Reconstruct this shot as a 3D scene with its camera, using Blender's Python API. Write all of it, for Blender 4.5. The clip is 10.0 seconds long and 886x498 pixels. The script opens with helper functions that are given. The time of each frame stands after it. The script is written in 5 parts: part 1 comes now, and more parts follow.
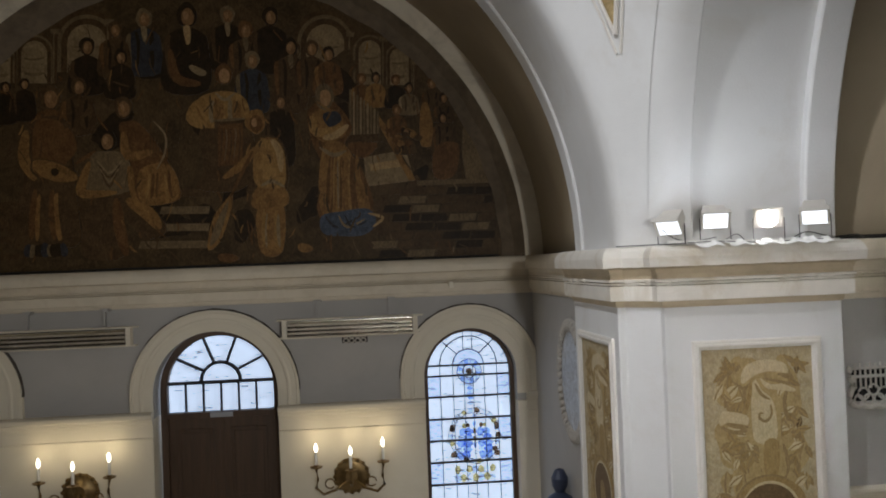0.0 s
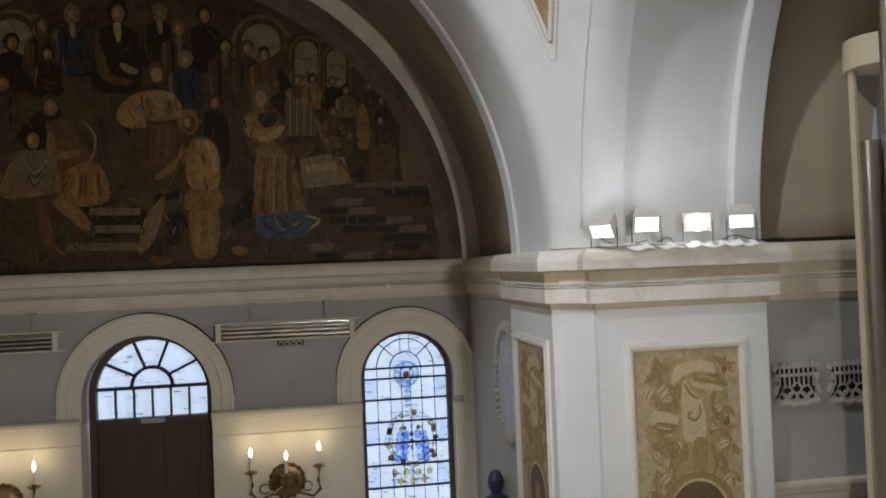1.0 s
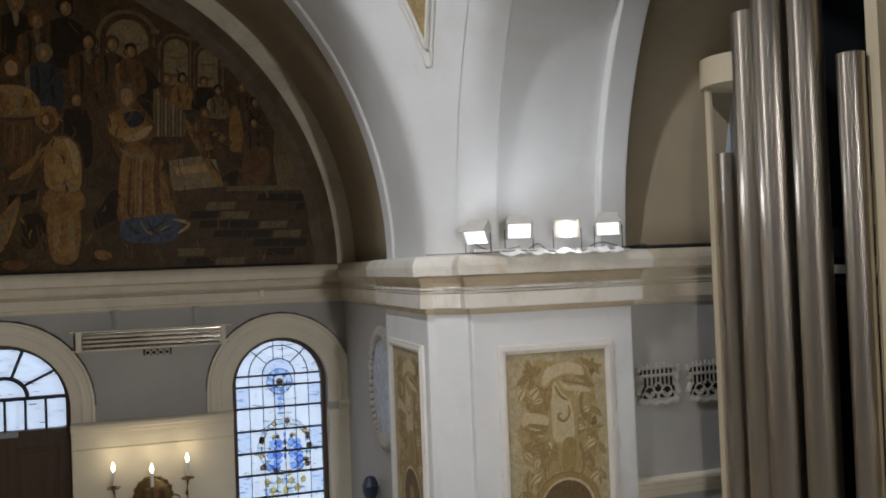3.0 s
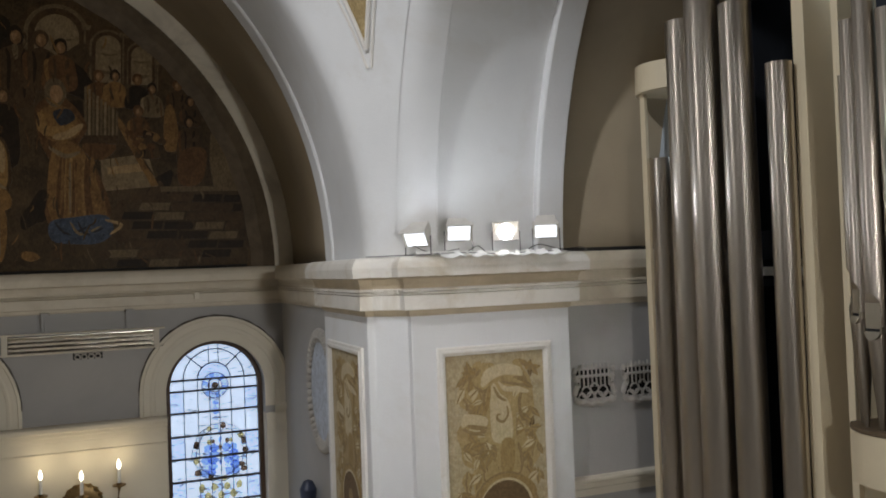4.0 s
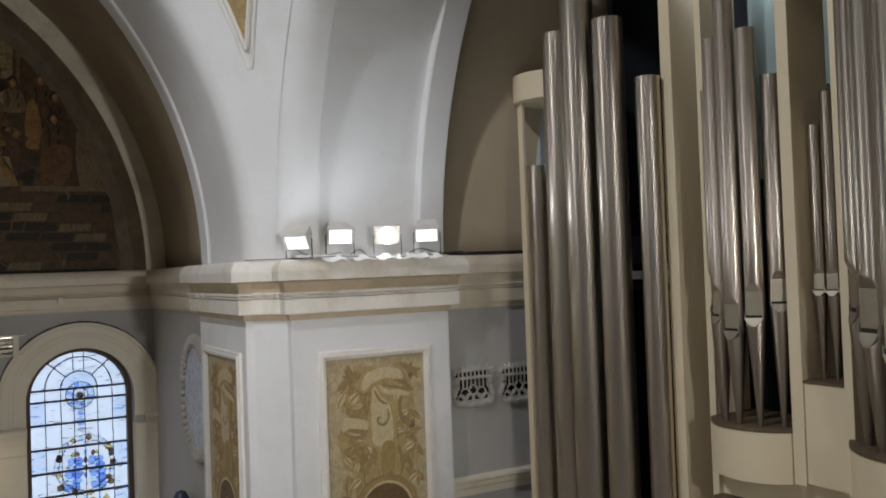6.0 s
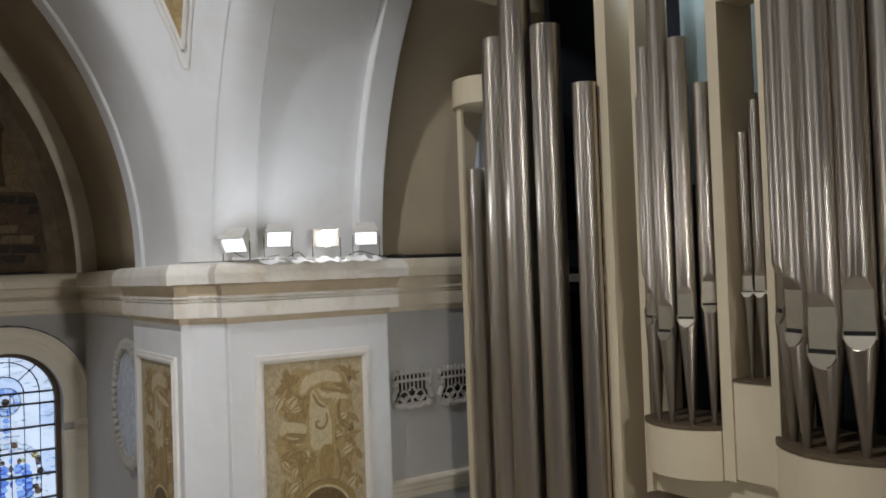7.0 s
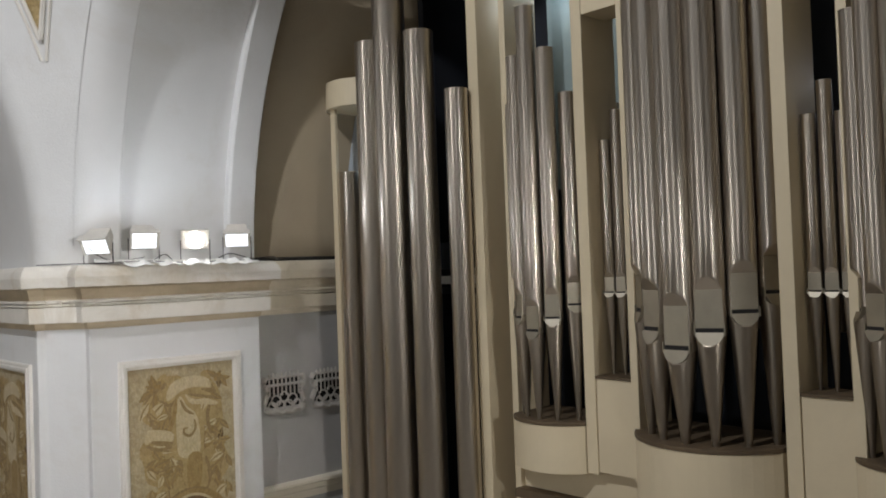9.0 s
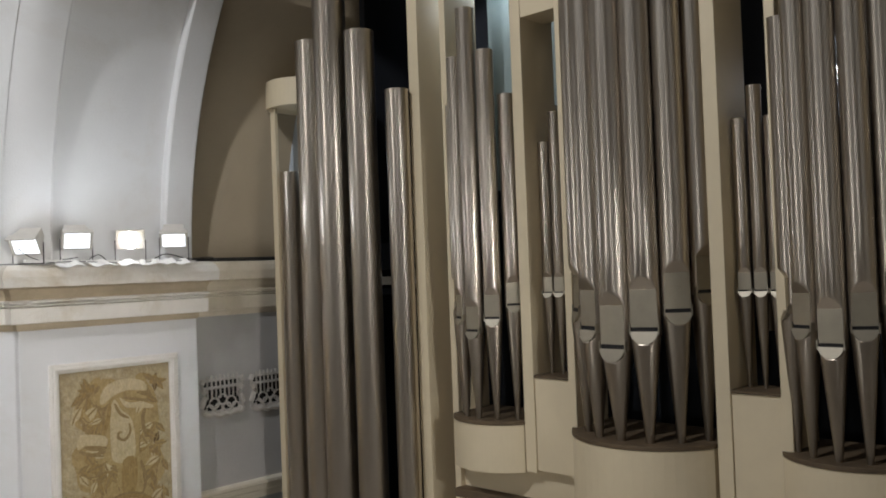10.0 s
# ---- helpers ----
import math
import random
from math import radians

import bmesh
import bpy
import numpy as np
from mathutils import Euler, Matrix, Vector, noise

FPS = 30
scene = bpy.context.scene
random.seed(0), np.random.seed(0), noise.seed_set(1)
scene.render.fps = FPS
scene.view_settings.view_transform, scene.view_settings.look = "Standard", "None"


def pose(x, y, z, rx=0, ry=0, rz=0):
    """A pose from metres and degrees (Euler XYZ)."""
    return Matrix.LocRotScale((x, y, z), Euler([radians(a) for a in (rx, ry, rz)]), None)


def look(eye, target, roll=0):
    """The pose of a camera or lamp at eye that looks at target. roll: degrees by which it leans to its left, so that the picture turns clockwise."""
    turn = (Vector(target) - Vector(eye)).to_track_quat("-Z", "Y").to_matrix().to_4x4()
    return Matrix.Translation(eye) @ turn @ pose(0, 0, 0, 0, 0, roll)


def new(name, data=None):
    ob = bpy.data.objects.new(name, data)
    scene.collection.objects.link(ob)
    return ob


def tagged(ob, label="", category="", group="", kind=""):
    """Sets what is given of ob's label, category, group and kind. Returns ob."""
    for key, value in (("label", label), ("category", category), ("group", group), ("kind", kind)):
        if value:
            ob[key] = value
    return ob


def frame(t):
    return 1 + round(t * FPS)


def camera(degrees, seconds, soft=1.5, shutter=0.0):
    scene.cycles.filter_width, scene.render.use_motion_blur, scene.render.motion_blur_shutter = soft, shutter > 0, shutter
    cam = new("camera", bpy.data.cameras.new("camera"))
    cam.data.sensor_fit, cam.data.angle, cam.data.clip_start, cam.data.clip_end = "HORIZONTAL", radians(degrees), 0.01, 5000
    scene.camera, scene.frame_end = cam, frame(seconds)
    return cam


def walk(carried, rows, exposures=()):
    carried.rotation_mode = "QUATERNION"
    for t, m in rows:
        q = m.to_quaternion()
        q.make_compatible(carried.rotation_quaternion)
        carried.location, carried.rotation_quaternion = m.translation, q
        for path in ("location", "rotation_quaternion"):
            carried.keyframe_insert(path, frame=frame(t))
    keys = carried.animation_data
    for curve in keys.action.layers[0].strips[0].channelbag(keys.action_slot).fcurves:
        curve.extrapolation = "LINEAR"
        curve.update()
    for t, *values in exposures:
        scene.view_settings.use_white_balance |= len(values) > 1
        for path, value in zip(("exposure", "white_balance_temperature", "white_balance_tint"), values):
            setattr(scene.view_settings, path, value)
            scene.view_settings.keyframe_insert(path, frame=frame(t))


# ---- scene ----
cam = camera(54.97, 10.0, soft=1.9)
PATH = [
    (0.0, 0.0000, 0.0000, 5.5000, 91.105, 2.203, -4.994),
    (0.5, 0.0165, -0.0016, 5.5020, 91.102, 2.227, -7.029),
    (1.0, 0.0267, -0.0030, 5.5031, 91.103, 2.227, -9.102),
    (1.5, 0.0313, -0.0044, 5.5035, 91.113, 2.213, -11.187),
    (2.0, 0.0308, -0.0058, 5.5032, 91.118, 2.209, -13.292),
    (2.5, 0.0260, -0.0073, 5.5022, 91.146, 2.192, -15.396),
    (4.0, -0.0073, -0.0139, 5.4958, 91.180, 2.117, -21.705),
    (4.5, -0.0224, -0.0171, 5.4927, 91.189, 2.116, -23.788),
    (5.0, -0.0384, -0.0209, 5.4893, 91.191, 2.108, -25.869),
    (5.5, -0.0546, -0.0256, 5.4855, 91.203, 2.070, -27.939),
    (7.0, -0.0975, -0.0452, 5.4727, 91.348, 2.029, -34.208),
    (7.5, -0.1076, -0.0540, 5.4681, 91.372, 2.029, -36.315),
    (8.0, -0.1145, -0.0641, 5.4635, 91.358, 2.025, -38.438),
    (8.5, -0.1175, -0.0756, 5.4589, 91.341, 2.052, -40.553),
    (9.0, -0.1159, -0.0886, 5.4543, 91.332, 2.091, -42.620),
    (9.5, -0.1090, -0.1032, 5.4498, 91.312, 2.072, -44.593),
    (10.0, -0.0961, -0.1196, 5.4455, 91.291, 2.109, -46.343),
]
walk(cam, [(t, pose(x, y, z, rx, ry, rz)) for t, x, y, z, rx, ry, rz in PATH],
     exposures=[(0.0, -0.70, 5980, 11), (2.5, -0.72, 5980, 11), (4.5, -0.76, 5980, 11), (7.0, -0.68, 5980, 11), (10.0, -0.56, 6050, 11)])

# ---- world, exposure ----
world = bpy.data.worlds.new("sky")
world.use_nodes = True
scene.world = world
wn = world.node_tree
sky = wn.nodes.new("ShaderNodeTexSky")
sky.sky_type = "NISHITA"
sky.sun_disc = False
sky.sun_elevation, sky.sun_rotation = radians(40), radians(120)
wn.links.new(sky.outputs[0], wn.nodes["Background"].inputs[0])
wn.nodes["Background"].inputs[1].default_value = 0.1


def lamp(name, kind, at, watts, colour, size, target=None, size_y=0.16):
    d = bpy.data.lights.new(name, kind)
    d.energy, d.color = watts, colour
    if kind == "AREA":
        d.shape, d.size, d.size_y = "RECTANGLE", size, size_y
    else:
        d.shadow_soft_size = size
    ob = new(name, d)
    ob.matrix_basis = look(at, target) if target else pose(*at)
    return ob


# hanging light of the dome; floodlights on the north-east pier
key = lamp("dome_light", "SPOT", (-2.6, 3.65, 12.1), 2200, (1.0, 0.975, 0.945), 0.14, (2.0, 3.0, 3.0))
key.data.spot_size, key.data.spot_blend = radians(100), 0.3
COOL = (0.94, 0.97, 1.0)
lamp("flood_light", "AREA", (2.70, 7.24, 5.86), 1.6, COOL, 0.22, (0.8, 6.2, 9.5))
lamp("flood_light", "AREA", (3.13, 7.22, 5.88), 2.6, COOL, 0.22, (3.2, 6.6, 8.5))
lamp("flood_light", "AREA", (3.62, 7.22, 5.84), 3.4, COOL, 0.22, (3.3, 5.5, 7.5))
lamp("flood_light", "AREA", (4.07, 7.22, 5.88), 1.5, COOL, 0.22, (3.4, 4.5, 9.0))
# unseen lamps added on the other piers to brighten pier front, mural and organ
for lx, ly, watts, aim, spread in ((2.4, -1.75, 17, (3.7, 7.4, 4.2), 46), (2.2, -1.85, 84, (-2.6, 12.8, 5.4), 70), (-6.95, 7.3, 21, (4.9, 6.0, 4.2), 70), (-6.8, -1.75, 10, (4.9, 4.8, 3.9), 64)):
    lamp("flood_light", "AREA", (lx, ly, 5.9), watts, (1.0, 0.95, 0.87), 0.22, aim).data.spread = radians(spread)
# unseen up-lights added as fill and for reflections in the upper pipes
for lx, ly, ux, uy in ((-6.7, 7.2, -5.2, 5.9), (-6.7, -1.3, -5.2, 0.0), (2.2, -1.3, 0.8, 0.1)):
    lamp("flood_light", "AREA", (lx, ly, 5.88), 7, COOL, 0.22, (ux, uy, 9.6))
# unseen bluish fill lamps added to brighten the inside of the organ case
lamp("case_fill", "POINT", (5.72, 4.72, 7.9), 7, (0.85, 0.93, 1.0), 0.06)
lamp("case_fill", "POINT", (5.47, 6.75, 6.5), 1.6, (0.75, 0.9, 1.0), 0.05)


# crossing of the church: centre, half opening, springing height of the arches
CX, CY, SPRING = -2.235, 2.955, 5.6
HALF, OUT, BACK, ARM = 4.545, 4.895, 6.56, 4.70
RAD = 4.58
CENTRE = Matrix.Translation((CX, CY, 0))


def turned(k):
    return CENTRE @ Matrix.Rotation(radians(90 * k), 4, "Z")


# ---- materials ----
def material(name, colour, rough=0.6, metal=0.0, vary=0.12, scale=1.5, grain=60.0, bump=0.15, stain=None, stain_amount=0.4,
             stain_scale=0.7, stretch=(1, 1, 1), rand=0.0, spec=0.5, even=False):
    m = bpy.data.materials.new(name)
    m.use_nodes = True
    nt = m.node_tree
    p = nt.nodes["Principled BSDF"]
    p.inputs["Roughness"].default_value = rough
    p.inputs["Metallic"].default_value = metal
    p.inputs["Specular IOR Level"].default_value = spec
    tc = nt.nodes.new("ShaderNodeNewGeometry")
    mp = nt.nodes.new("ShaderNodeMapping")
    mp.inputs["Scale"].default_value = stretch
    nt.links.new(tc.outputs["Position"], mp.inputs[0])
    big = nt.nodes.new("ShaderNodeTexNoise")
    big.inputs["Scale"].default_value = scale
    big.inputs["Detail"].default_value = 6
    big.inputs["Roughness"].default_value = 0.62
    nt.links.new(mp.outputs[0], big.inputs["Vector"])
    ramp = nt.nodes.new("ShaderNodeMapRange")
    ramp.inputs[1].default_value, ramp.inputs[2].default_value = 0.3, 0.7
    ramp.inputs[3].default_value, ramp.inputs[4].default_value = 1 - vary, 1 + vary
    nt.links.new(big.outputs[0], ramp.inputs[0])
    mul = nt.nodes.new("ShaderNodeMix")
    mul.data_type, mul.blend_type = "RGBA", "MULTIPLY"
    mul.inputs[0].default_value = 1.0
    mul.inputs[6].default_value = (*colour, 1)
    nt.links.new(ramp.outputs[0], mul.inputs[7])
    last = mul.outputs[2]
    if rand:
        oi = nt.nodes.new("ShaderNodeObjectInfo")
        rr = nt.nodes.new("ShaderNodeMapRange")
        rr.inputs[3].default_value, rr.inputs[4].default_value = 1 - rand, 1 + rand
        nt.links.new(oi.outputs["Random"], rr.inputs[0])
        m2 = nt.nodes.new("ShaderNodeMix")
        m2.data_type, m2.blend_type = "RGBA", "MULTIPLY"
        m2.inputs[0].default_value = 1.0
        nt.links.new(last, m2.inputs[6])
        nt.links.new(rr.outputs[0], m2.inputs[7])
        last = m2.outputs[2]
    if stain:
        st = nt.nodes.new("ShaderNodeTexNoise")
        st.inputs["Scale"].default_value = stain_scale
        st.inputs["Detail"].default_value = 9
        st.inputs["Roughness"].default_value = 0.7
        st.inputs["Distortion"].default_value = 0.6
        nt.links.new(mp.outputs[0], st.inputs["Vector"])
        sr = nt.nodes.new("ShaderNodeMapRange")
        sr.inputs[1].default_value, sr.inputs[2].default_value = 0.5, 0.75
        sr.inputs[3].default_value, sr.inputs[4].default_value = 0.0, stain_amount
        nt.links.new(st.outputs[0], sr.inputs[0])
        mx = nt.nodes.new("ShaderNodeMix")
        mx.data_type = "RGBA"
        nt.links.new(sr.outputs[0], mx.inputs[0])
        nt.links.new(last, mx.inputs[6])
        mx.inputs[7].default_value = (*stain, 1)
        last = mx.outputs[2]
    nt.links.new(last, p.inputs["Base Color"])
    fine = nt.nodes.new("ShaderNodeTexNoise")
    fine.inputs["Scale"].default_value = grain
    fine.inputs["Detail"].default_value = 4
    nt.links.new(mp.outputs[0], fine.inputs["Vector"])
    rv = nt.nodes.new("ShaderNodeMapRange")
    rv.inputs[3].default_value, rv.inputs[4].default_value = max(0.02, rough - 0.08), min(1, rough + 0.08)
    nt.links.new(big.outputs[0], rv.inputs[0])
    if even:
        return m
    nt.links.new(rv.outputs[0], p.inputs["Roughness"])
    add = nt.nodes.new("ShaderNodeMath")
    add.operation = "ADD"
    nt.links.new(fine.outputs[0], add.inputs[0])
    nt.links.new(big.outputs[0], add.inputs[1])
    bp = nt.nodes.new("ShaderNodeBump")
    bp.inputs["Strength"].default_value = bump
    bp.inputs["Distance"].default_value = 0.01
    nt.links.new(add.outputs[0], bp.inputs["Height"])
    nt.links.new(bp.outputs[0], p.inputs["Normal"])
    return m


def glow(name, colour, strength):
    m = bpy.data.materials.new(name)
    m.use_nodes = True
    p = m.node_tree.nodes["Principled BSDF"]
    p.inputs["Base Color"].default_value = (*colour, 1)
    p.inputs["Emission Color"].default_value = (*colour, 1)
    p.inputs["Emission Strength"].default_value = strength
    return m


def stained(name, colour, clear=0.8, wave=11.0):
    """Leaded glass: tinted and seen through, with ripples and a thin gloss."""
    m = bpy.data.materials.new(name)
    m.use_nodes = True
    nt = m.node_tree
    for n in list(nt.nodes):
        nt.nodes.remove(n)
    out = nt.nodes.new("ShaderNodeOutputMaterial")
    geo = nt.nodes.new("ShaderNodeNewGeometry")
    mp = nt.nodes.new("ShaderNodeMapping")
    mp.inputs["Scale"].default_value = (0.45, 1, 2.4)
    no = nt.nodes.new("ShaderNodeTexNoise")
    no.inputs["Scale"].default_value = wave
    no.inputs["Detail"].default_value = 3
    no.inputs["Distortion"].default_value = 1.5
    nt.links.new(geo.outputs["Position"], mp.inputs[0])
    nt.links.new(mp.outputs[0], no.inputs["Vector"])
    rm = nt.nodes.new("ShaderNodeMapRange")
    rm.inputs[1].default_value, rm.inputs[2].default_value = 0.30, 0.44
    rm.inputs[3].default_value, rm.inputs[4].default_value = 1 - clear, 1.0
    nt.links.new(no.outputs[0], rm.inputs[0])
    mul = nt.nodes.new("ShaderNodeMix")
    mul.data_type, mul.blend_type = "RGBA", "MULTIPLY"
    mul.inputs[0].default_value = 1
    mul.inputs[6].default_value = (*colour, 1)
    nt.links.new(rm.outputs[0], mul.inputs[7])
    tr = nt.nodes.new("ShaderNodeBsdfTransparent")
    nt.links.new(mul.outputs[2], tr.inputs[0])
    gl = nt.nodes.new("ShaderNodeBsdfGlossy")
    gl.inputs["Roughness"].default_value = 0.15
    mix = nt.nodes.new("ShaderNodeMixShader")
    mix.inputs[0].default_value = 0.05
    nt.links.new(tr.outputs[0], mix.inputs[1])
    nt.links.new(gl.outputs[0], mix.inputs[2])
    nt.links.new(mix.outputs[0], out.inputs[0])
    return m


WHITE = material("white_paint", (0.745, 0.745, 0.735), 0.6, vary=0.05, scale=0.9, stain=(0.52, 0.46, 0.36), stain_amount=0.35, stain_scale=0.8, bump=0.25)
GREYWALL = material("grey_plaster", (0.41, 0.395, 0.37), 0.75, vary=0.06, scale=0.8, stain=(0.30, 0.29, 0.265), stain_amount=0.35, bump=0.3)
CREAM = material("cream_plaster", (0.72, 0.66, 0.53), 0.7, vary=0.05, scale=1.0, stain=(0.55, 0.47, 0.33), stain_amount=0.3, bump=0.25)
CORNICE = material("cornice_paint", (0.66, 0.585, 0.45), 0.55, vary=0.08, scale=2.2, stain=(0.42, 0.33, 0.2), stain_amount=0.4, stain_scale=2.5, bump=0.3)
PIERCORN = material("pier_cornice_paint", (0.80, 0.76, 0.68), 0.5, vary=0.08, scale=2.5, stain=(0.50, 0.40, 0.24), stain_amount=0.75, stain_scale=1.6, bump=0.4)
TAN = material("tan_plaster", (0.53, 0.44, 0.30), 0.7, vary=0.14, scale=3.0, stain=(0.36, 0.28, 0.17), stain_amount=0.5, stain_scale=3.5, bump=0.4)
# the warm brown shadow of the vaults is put into this plaster colour
VAULT = material("shaded_vault_plaster", (0.35, 0.285, 0.19), 0.85, vary=0.1, scale=0.6, stain=(0.20, 0.165, 0.12), stain_amount=0.35, bump=0.3)
FLOOR = material("floor_stone", (0.62, 0.56, 0.48), 0.35, vary=0.15, scale=2)
WOOD = material("dark_wood", (0.07, 0.038, 0.018), 0.45, vary=0.25, scale=3, stretch=(6, 6, 0.5), bump=0.3)
IRON = material("dark_iron", (0.03, 0.028, 0.025), 0.5, 0.6, vary=0.2, scale=8)
LEAD = material("lead_came", (0.035, 0.035, 0.04), 0.55, 0.3, vary=0.2, scale=8)
BRASS = material("aged_brass", (0.22, 0.15, 0.065), 0.38, 0.9, vary=0.25, scale=14)
STEEL = material("polished_reflector", (0.85, 0.81, 0.72), 0.24, 1.0, vary=0.1, scale=3)
TIN = material("pipe_metal", (0.51, 0.462, 0.395), 0.31, 1.0, vary=0.05, scale=1.6, stretch=(3, 3, 0.6), rand=0.06, bump=0.0, even=True, grain=30)
LIP = material("lip_metal", (0.42, 0.38, 0.30), 0.46, 1.0, vary=0.08, scale=7, rand=0.08, bump=0.0, even=True)
FOOT = material("foot_metal", (0.34, 0.295, 0.24), 0.36, 1.0, vary=0.12, scale=4, stretch=(5, 5, 0.6), rand=0.08, bump=0.0, even=True)
CASE = material("organ_case_paint", (0.68, 0.58, 0.395), 0.5, vary=0.05, scale=1.2, stain=(0.5, 0.42, 0.28), stain_amount=0.25, stain_scale=1.5, bump=0.12)
SHELF = material("toe_board_wood", (0.10, 0.068, 0.036), 0.7, vary=0.3, scale=6)
DARK = material("near_black", (0.016, 0.019, 0.026), 0.8, vary=0.3, scale=3)
BLUE = material("swell_panel", (0.22, 0.27, 0.265), 0.45, vary=0.2, scale=2)
FRAME = material("panel_frame_paint", (0.76, 0.73, 0.67), 0.5, vary=0.05, scale=2, stain=(0.5, 0.42, 0.3), stain_amount=0.3, stain_scale=4)
PLASTER = material("relief_plaster", (0.46, 0.43, 0.38), 0.75, vary=0.15, scale=6, stain=(0.3, 0.27, 0.22), stain_amount=0.5, stain_scale=6)
PAPER = material("white_board", (0.85, 0.84, 0.8), 0.6, vary=0.05, scale=6)
SLOT = material("mouth_shadow", (0.012, 0.011, 0.01), 0.9)
HOUSING = material("lamp_housing", (0.62, 0.59, 0.53), 0.45, vary=0.1, scale=9)
LENS = glow("lamp_lens", (0.96, 0.98, 1.0), 2.2)
LENS_HOT = glow("lamp_lens_towards", (1.0, 0.97, 0.93), 25.0)
BULB = glow("candle_bulb", (1.0, 0.84, 0.56), 9.0)
DAY = glow("daylight_backdrop", (0.84, 0.91, 1.0), 1.25)
GLASS_W = stained("glass_clear", (0.93, 0.96, 1.0), 0.45)
GLASS_B = stained("glass_blue", (0.62, 0.74, 0.97), 0.35)
GLASS_D = stained("glass_deep_blue", (0.50, 0.62, 0.92), 0.35)
GLASS_L = stained("glass_pale_blue", (0.82, 0.88, 0.98), 0.4)
GLASS_Y = stained("glass_yellow", (0.84, 0.77, 0.52), 0.4)
GLASS_N = stained("glass_brown", (0.46, 0.36, 0.28), 0.45)


def paint(name, a, b, scale=2.0, rough=0.6, c=None, spec=0.12, strokes=0.3):
    """Painted surface: two pigments broken up by brushwork at two scales, and a third in patches."""
    m = bpy.data.materials.new(name)
    m.use_nodes = True
    nt = m.node_tree
    p = nt.nodes["Principled BSDF"]
    p.inputs["Roughness"].default_value = rough
    p.inputs["Specular IOR Level"].default_value = spec
    geo = nt.nodes.new("ShaderNodeNewGeometry")
    last = None
    for i, (s, d) in enumerate(((scale, 1.2), (scale * 4.5, 2.0))):
        no = nt.nodes.new("ShaderNodeTexNoise")
        no.inputs["Scale"].default_value = s
        no.inputs["Detail"].default_value = 8
        no.inputs["Roughness"].default_value = 0.65
        no.inputs["Distortion"].default_value = d
        nt.links.new(geo.outputs["Position"], no.inputs["Vector"])
        rm = nt.nodes.new("ShaderNodeMapRange")
        rm.inputs[1].default_value, rm.inputs[2].default_value = (0.38, 0.62) if i == 0 else (0.48, 0.72)
        rm.inputs[4].default_value = 1.0 if i == 0 else 0.7
        nt.links.new(no.outputs[0], rm.inputs[0])
        mx = nt.nodes.new("ShaderNodeMix")
        mx.data_type = "RGBA"
        nt.links.new(rm.outputs[0], mx.inputs[0])
        if last is None:
            mx.inputs[6].default_value = (*a, 1)
            mx.inputs[7].default_value = (*b, 1)
        else:
            nt.links.new(last, mx.inputs[6])
            mx.inputs[7].default_value = (*(c or a), 1)
        last = mx.outputs[2]
    brush = nt.nodes.new("ShaderNodeTexNoise")
    brush.inputs["Scale"].default_value = 26.0
    brush.inputs["Detail"].default_value = 5
    brush.inputs["Distortion"].default_value = 2.5
    squash = nt.nodes.new("ShaderNodeMapping")
    squash.inputs["Rotation"].default_value = (0, radians(35), 0)
    squash.inputs["Scale"].default_value = (1.0, 1.0, 0.35)
    nt.links.new(geo.outputs["Position"], squash.inputs[0])
    nt.links.new(squash.outputs[0], brush.inputs["Vector"])
    tone = nt.nodes.new("ShaderNodeMapRange")
    tone.inputs[1].default_value, tone.inputs[2].default_value = 0.32, 0.68
    tone.inputs[3].default_value, tone.inputs[4].default_value = 1 - strokes, 1 + strokes
    nt.links.new(brush.outputs[0], tone.inputs[0])
    worked = nt.nodes.new("ShaderNodeMix")
    worked.data_type, worked.blend_type = "RGBA", "MULTIPLY"
    worked.inputs[0].default_value = 1.0
    nt.links.new(last, worked.inputs[6])
    nt.links.new(tone.outputs[0], worked.inputs[7])
    nt.links.new(worked.outputs[2], p.inputs["Base Color"])
    bp = nt.nodes.new("ShaderNodeBump")
    bp.inputs["Strength"].default_value = 0.2
    bp.inputs["Distance"].default_value = 0.005
    nt.links.new(no.outputs[0], bp.inputs["Height"])
    nt.links.new(bp.outputs[0], p.inputs["Normal"])
    return m


# ---- mesh helpers ----
def box(bm, x0, x1, y0, y1, z0, z1, m=None):
    vs = [bm.verts.new((x, y, z)) for x in (x0, x1) for y in (y0, y1) for z in (z0, z1)]
    if m is not None:
        for v in vs:
            v.co = m @ v.co
    for f in ((0, 1, 3, 2), (4, 6, 7, 5), (0, 4, 5, 1), (2, 3, 7, 6), (0, 2, 6, 4), (1, 5, 7, 3)):
        bm.faces.new([vs[i] for i in f])
    return vs


def lathe(bm, profile, n=24, m=None, smooth=True, cap=True):
    """Turns (radius, z) round the z axis."""
    rings = []
    for r, z in profile:
        ring = []
        for i in range(n):
            a = 2 * math.pi * i / n
            co = Vector((r * math.cos(a), r * math.sin(a), z))
            ring.append(bm.verts.new(m @ co if m is not None else co))
        rings.append(ring)
    for a, b in zip(rings, rings[1:]):
        for i in range(n):
            f = bm.faces.new((a[i], a[(i + 1) % n], b[(i + 1) % n], b[i]))
            f.smooth = smooth
    if cap:
        bm.faces.new(list(reversed(rings[0])))
        bm.faces.new(rings[-1])


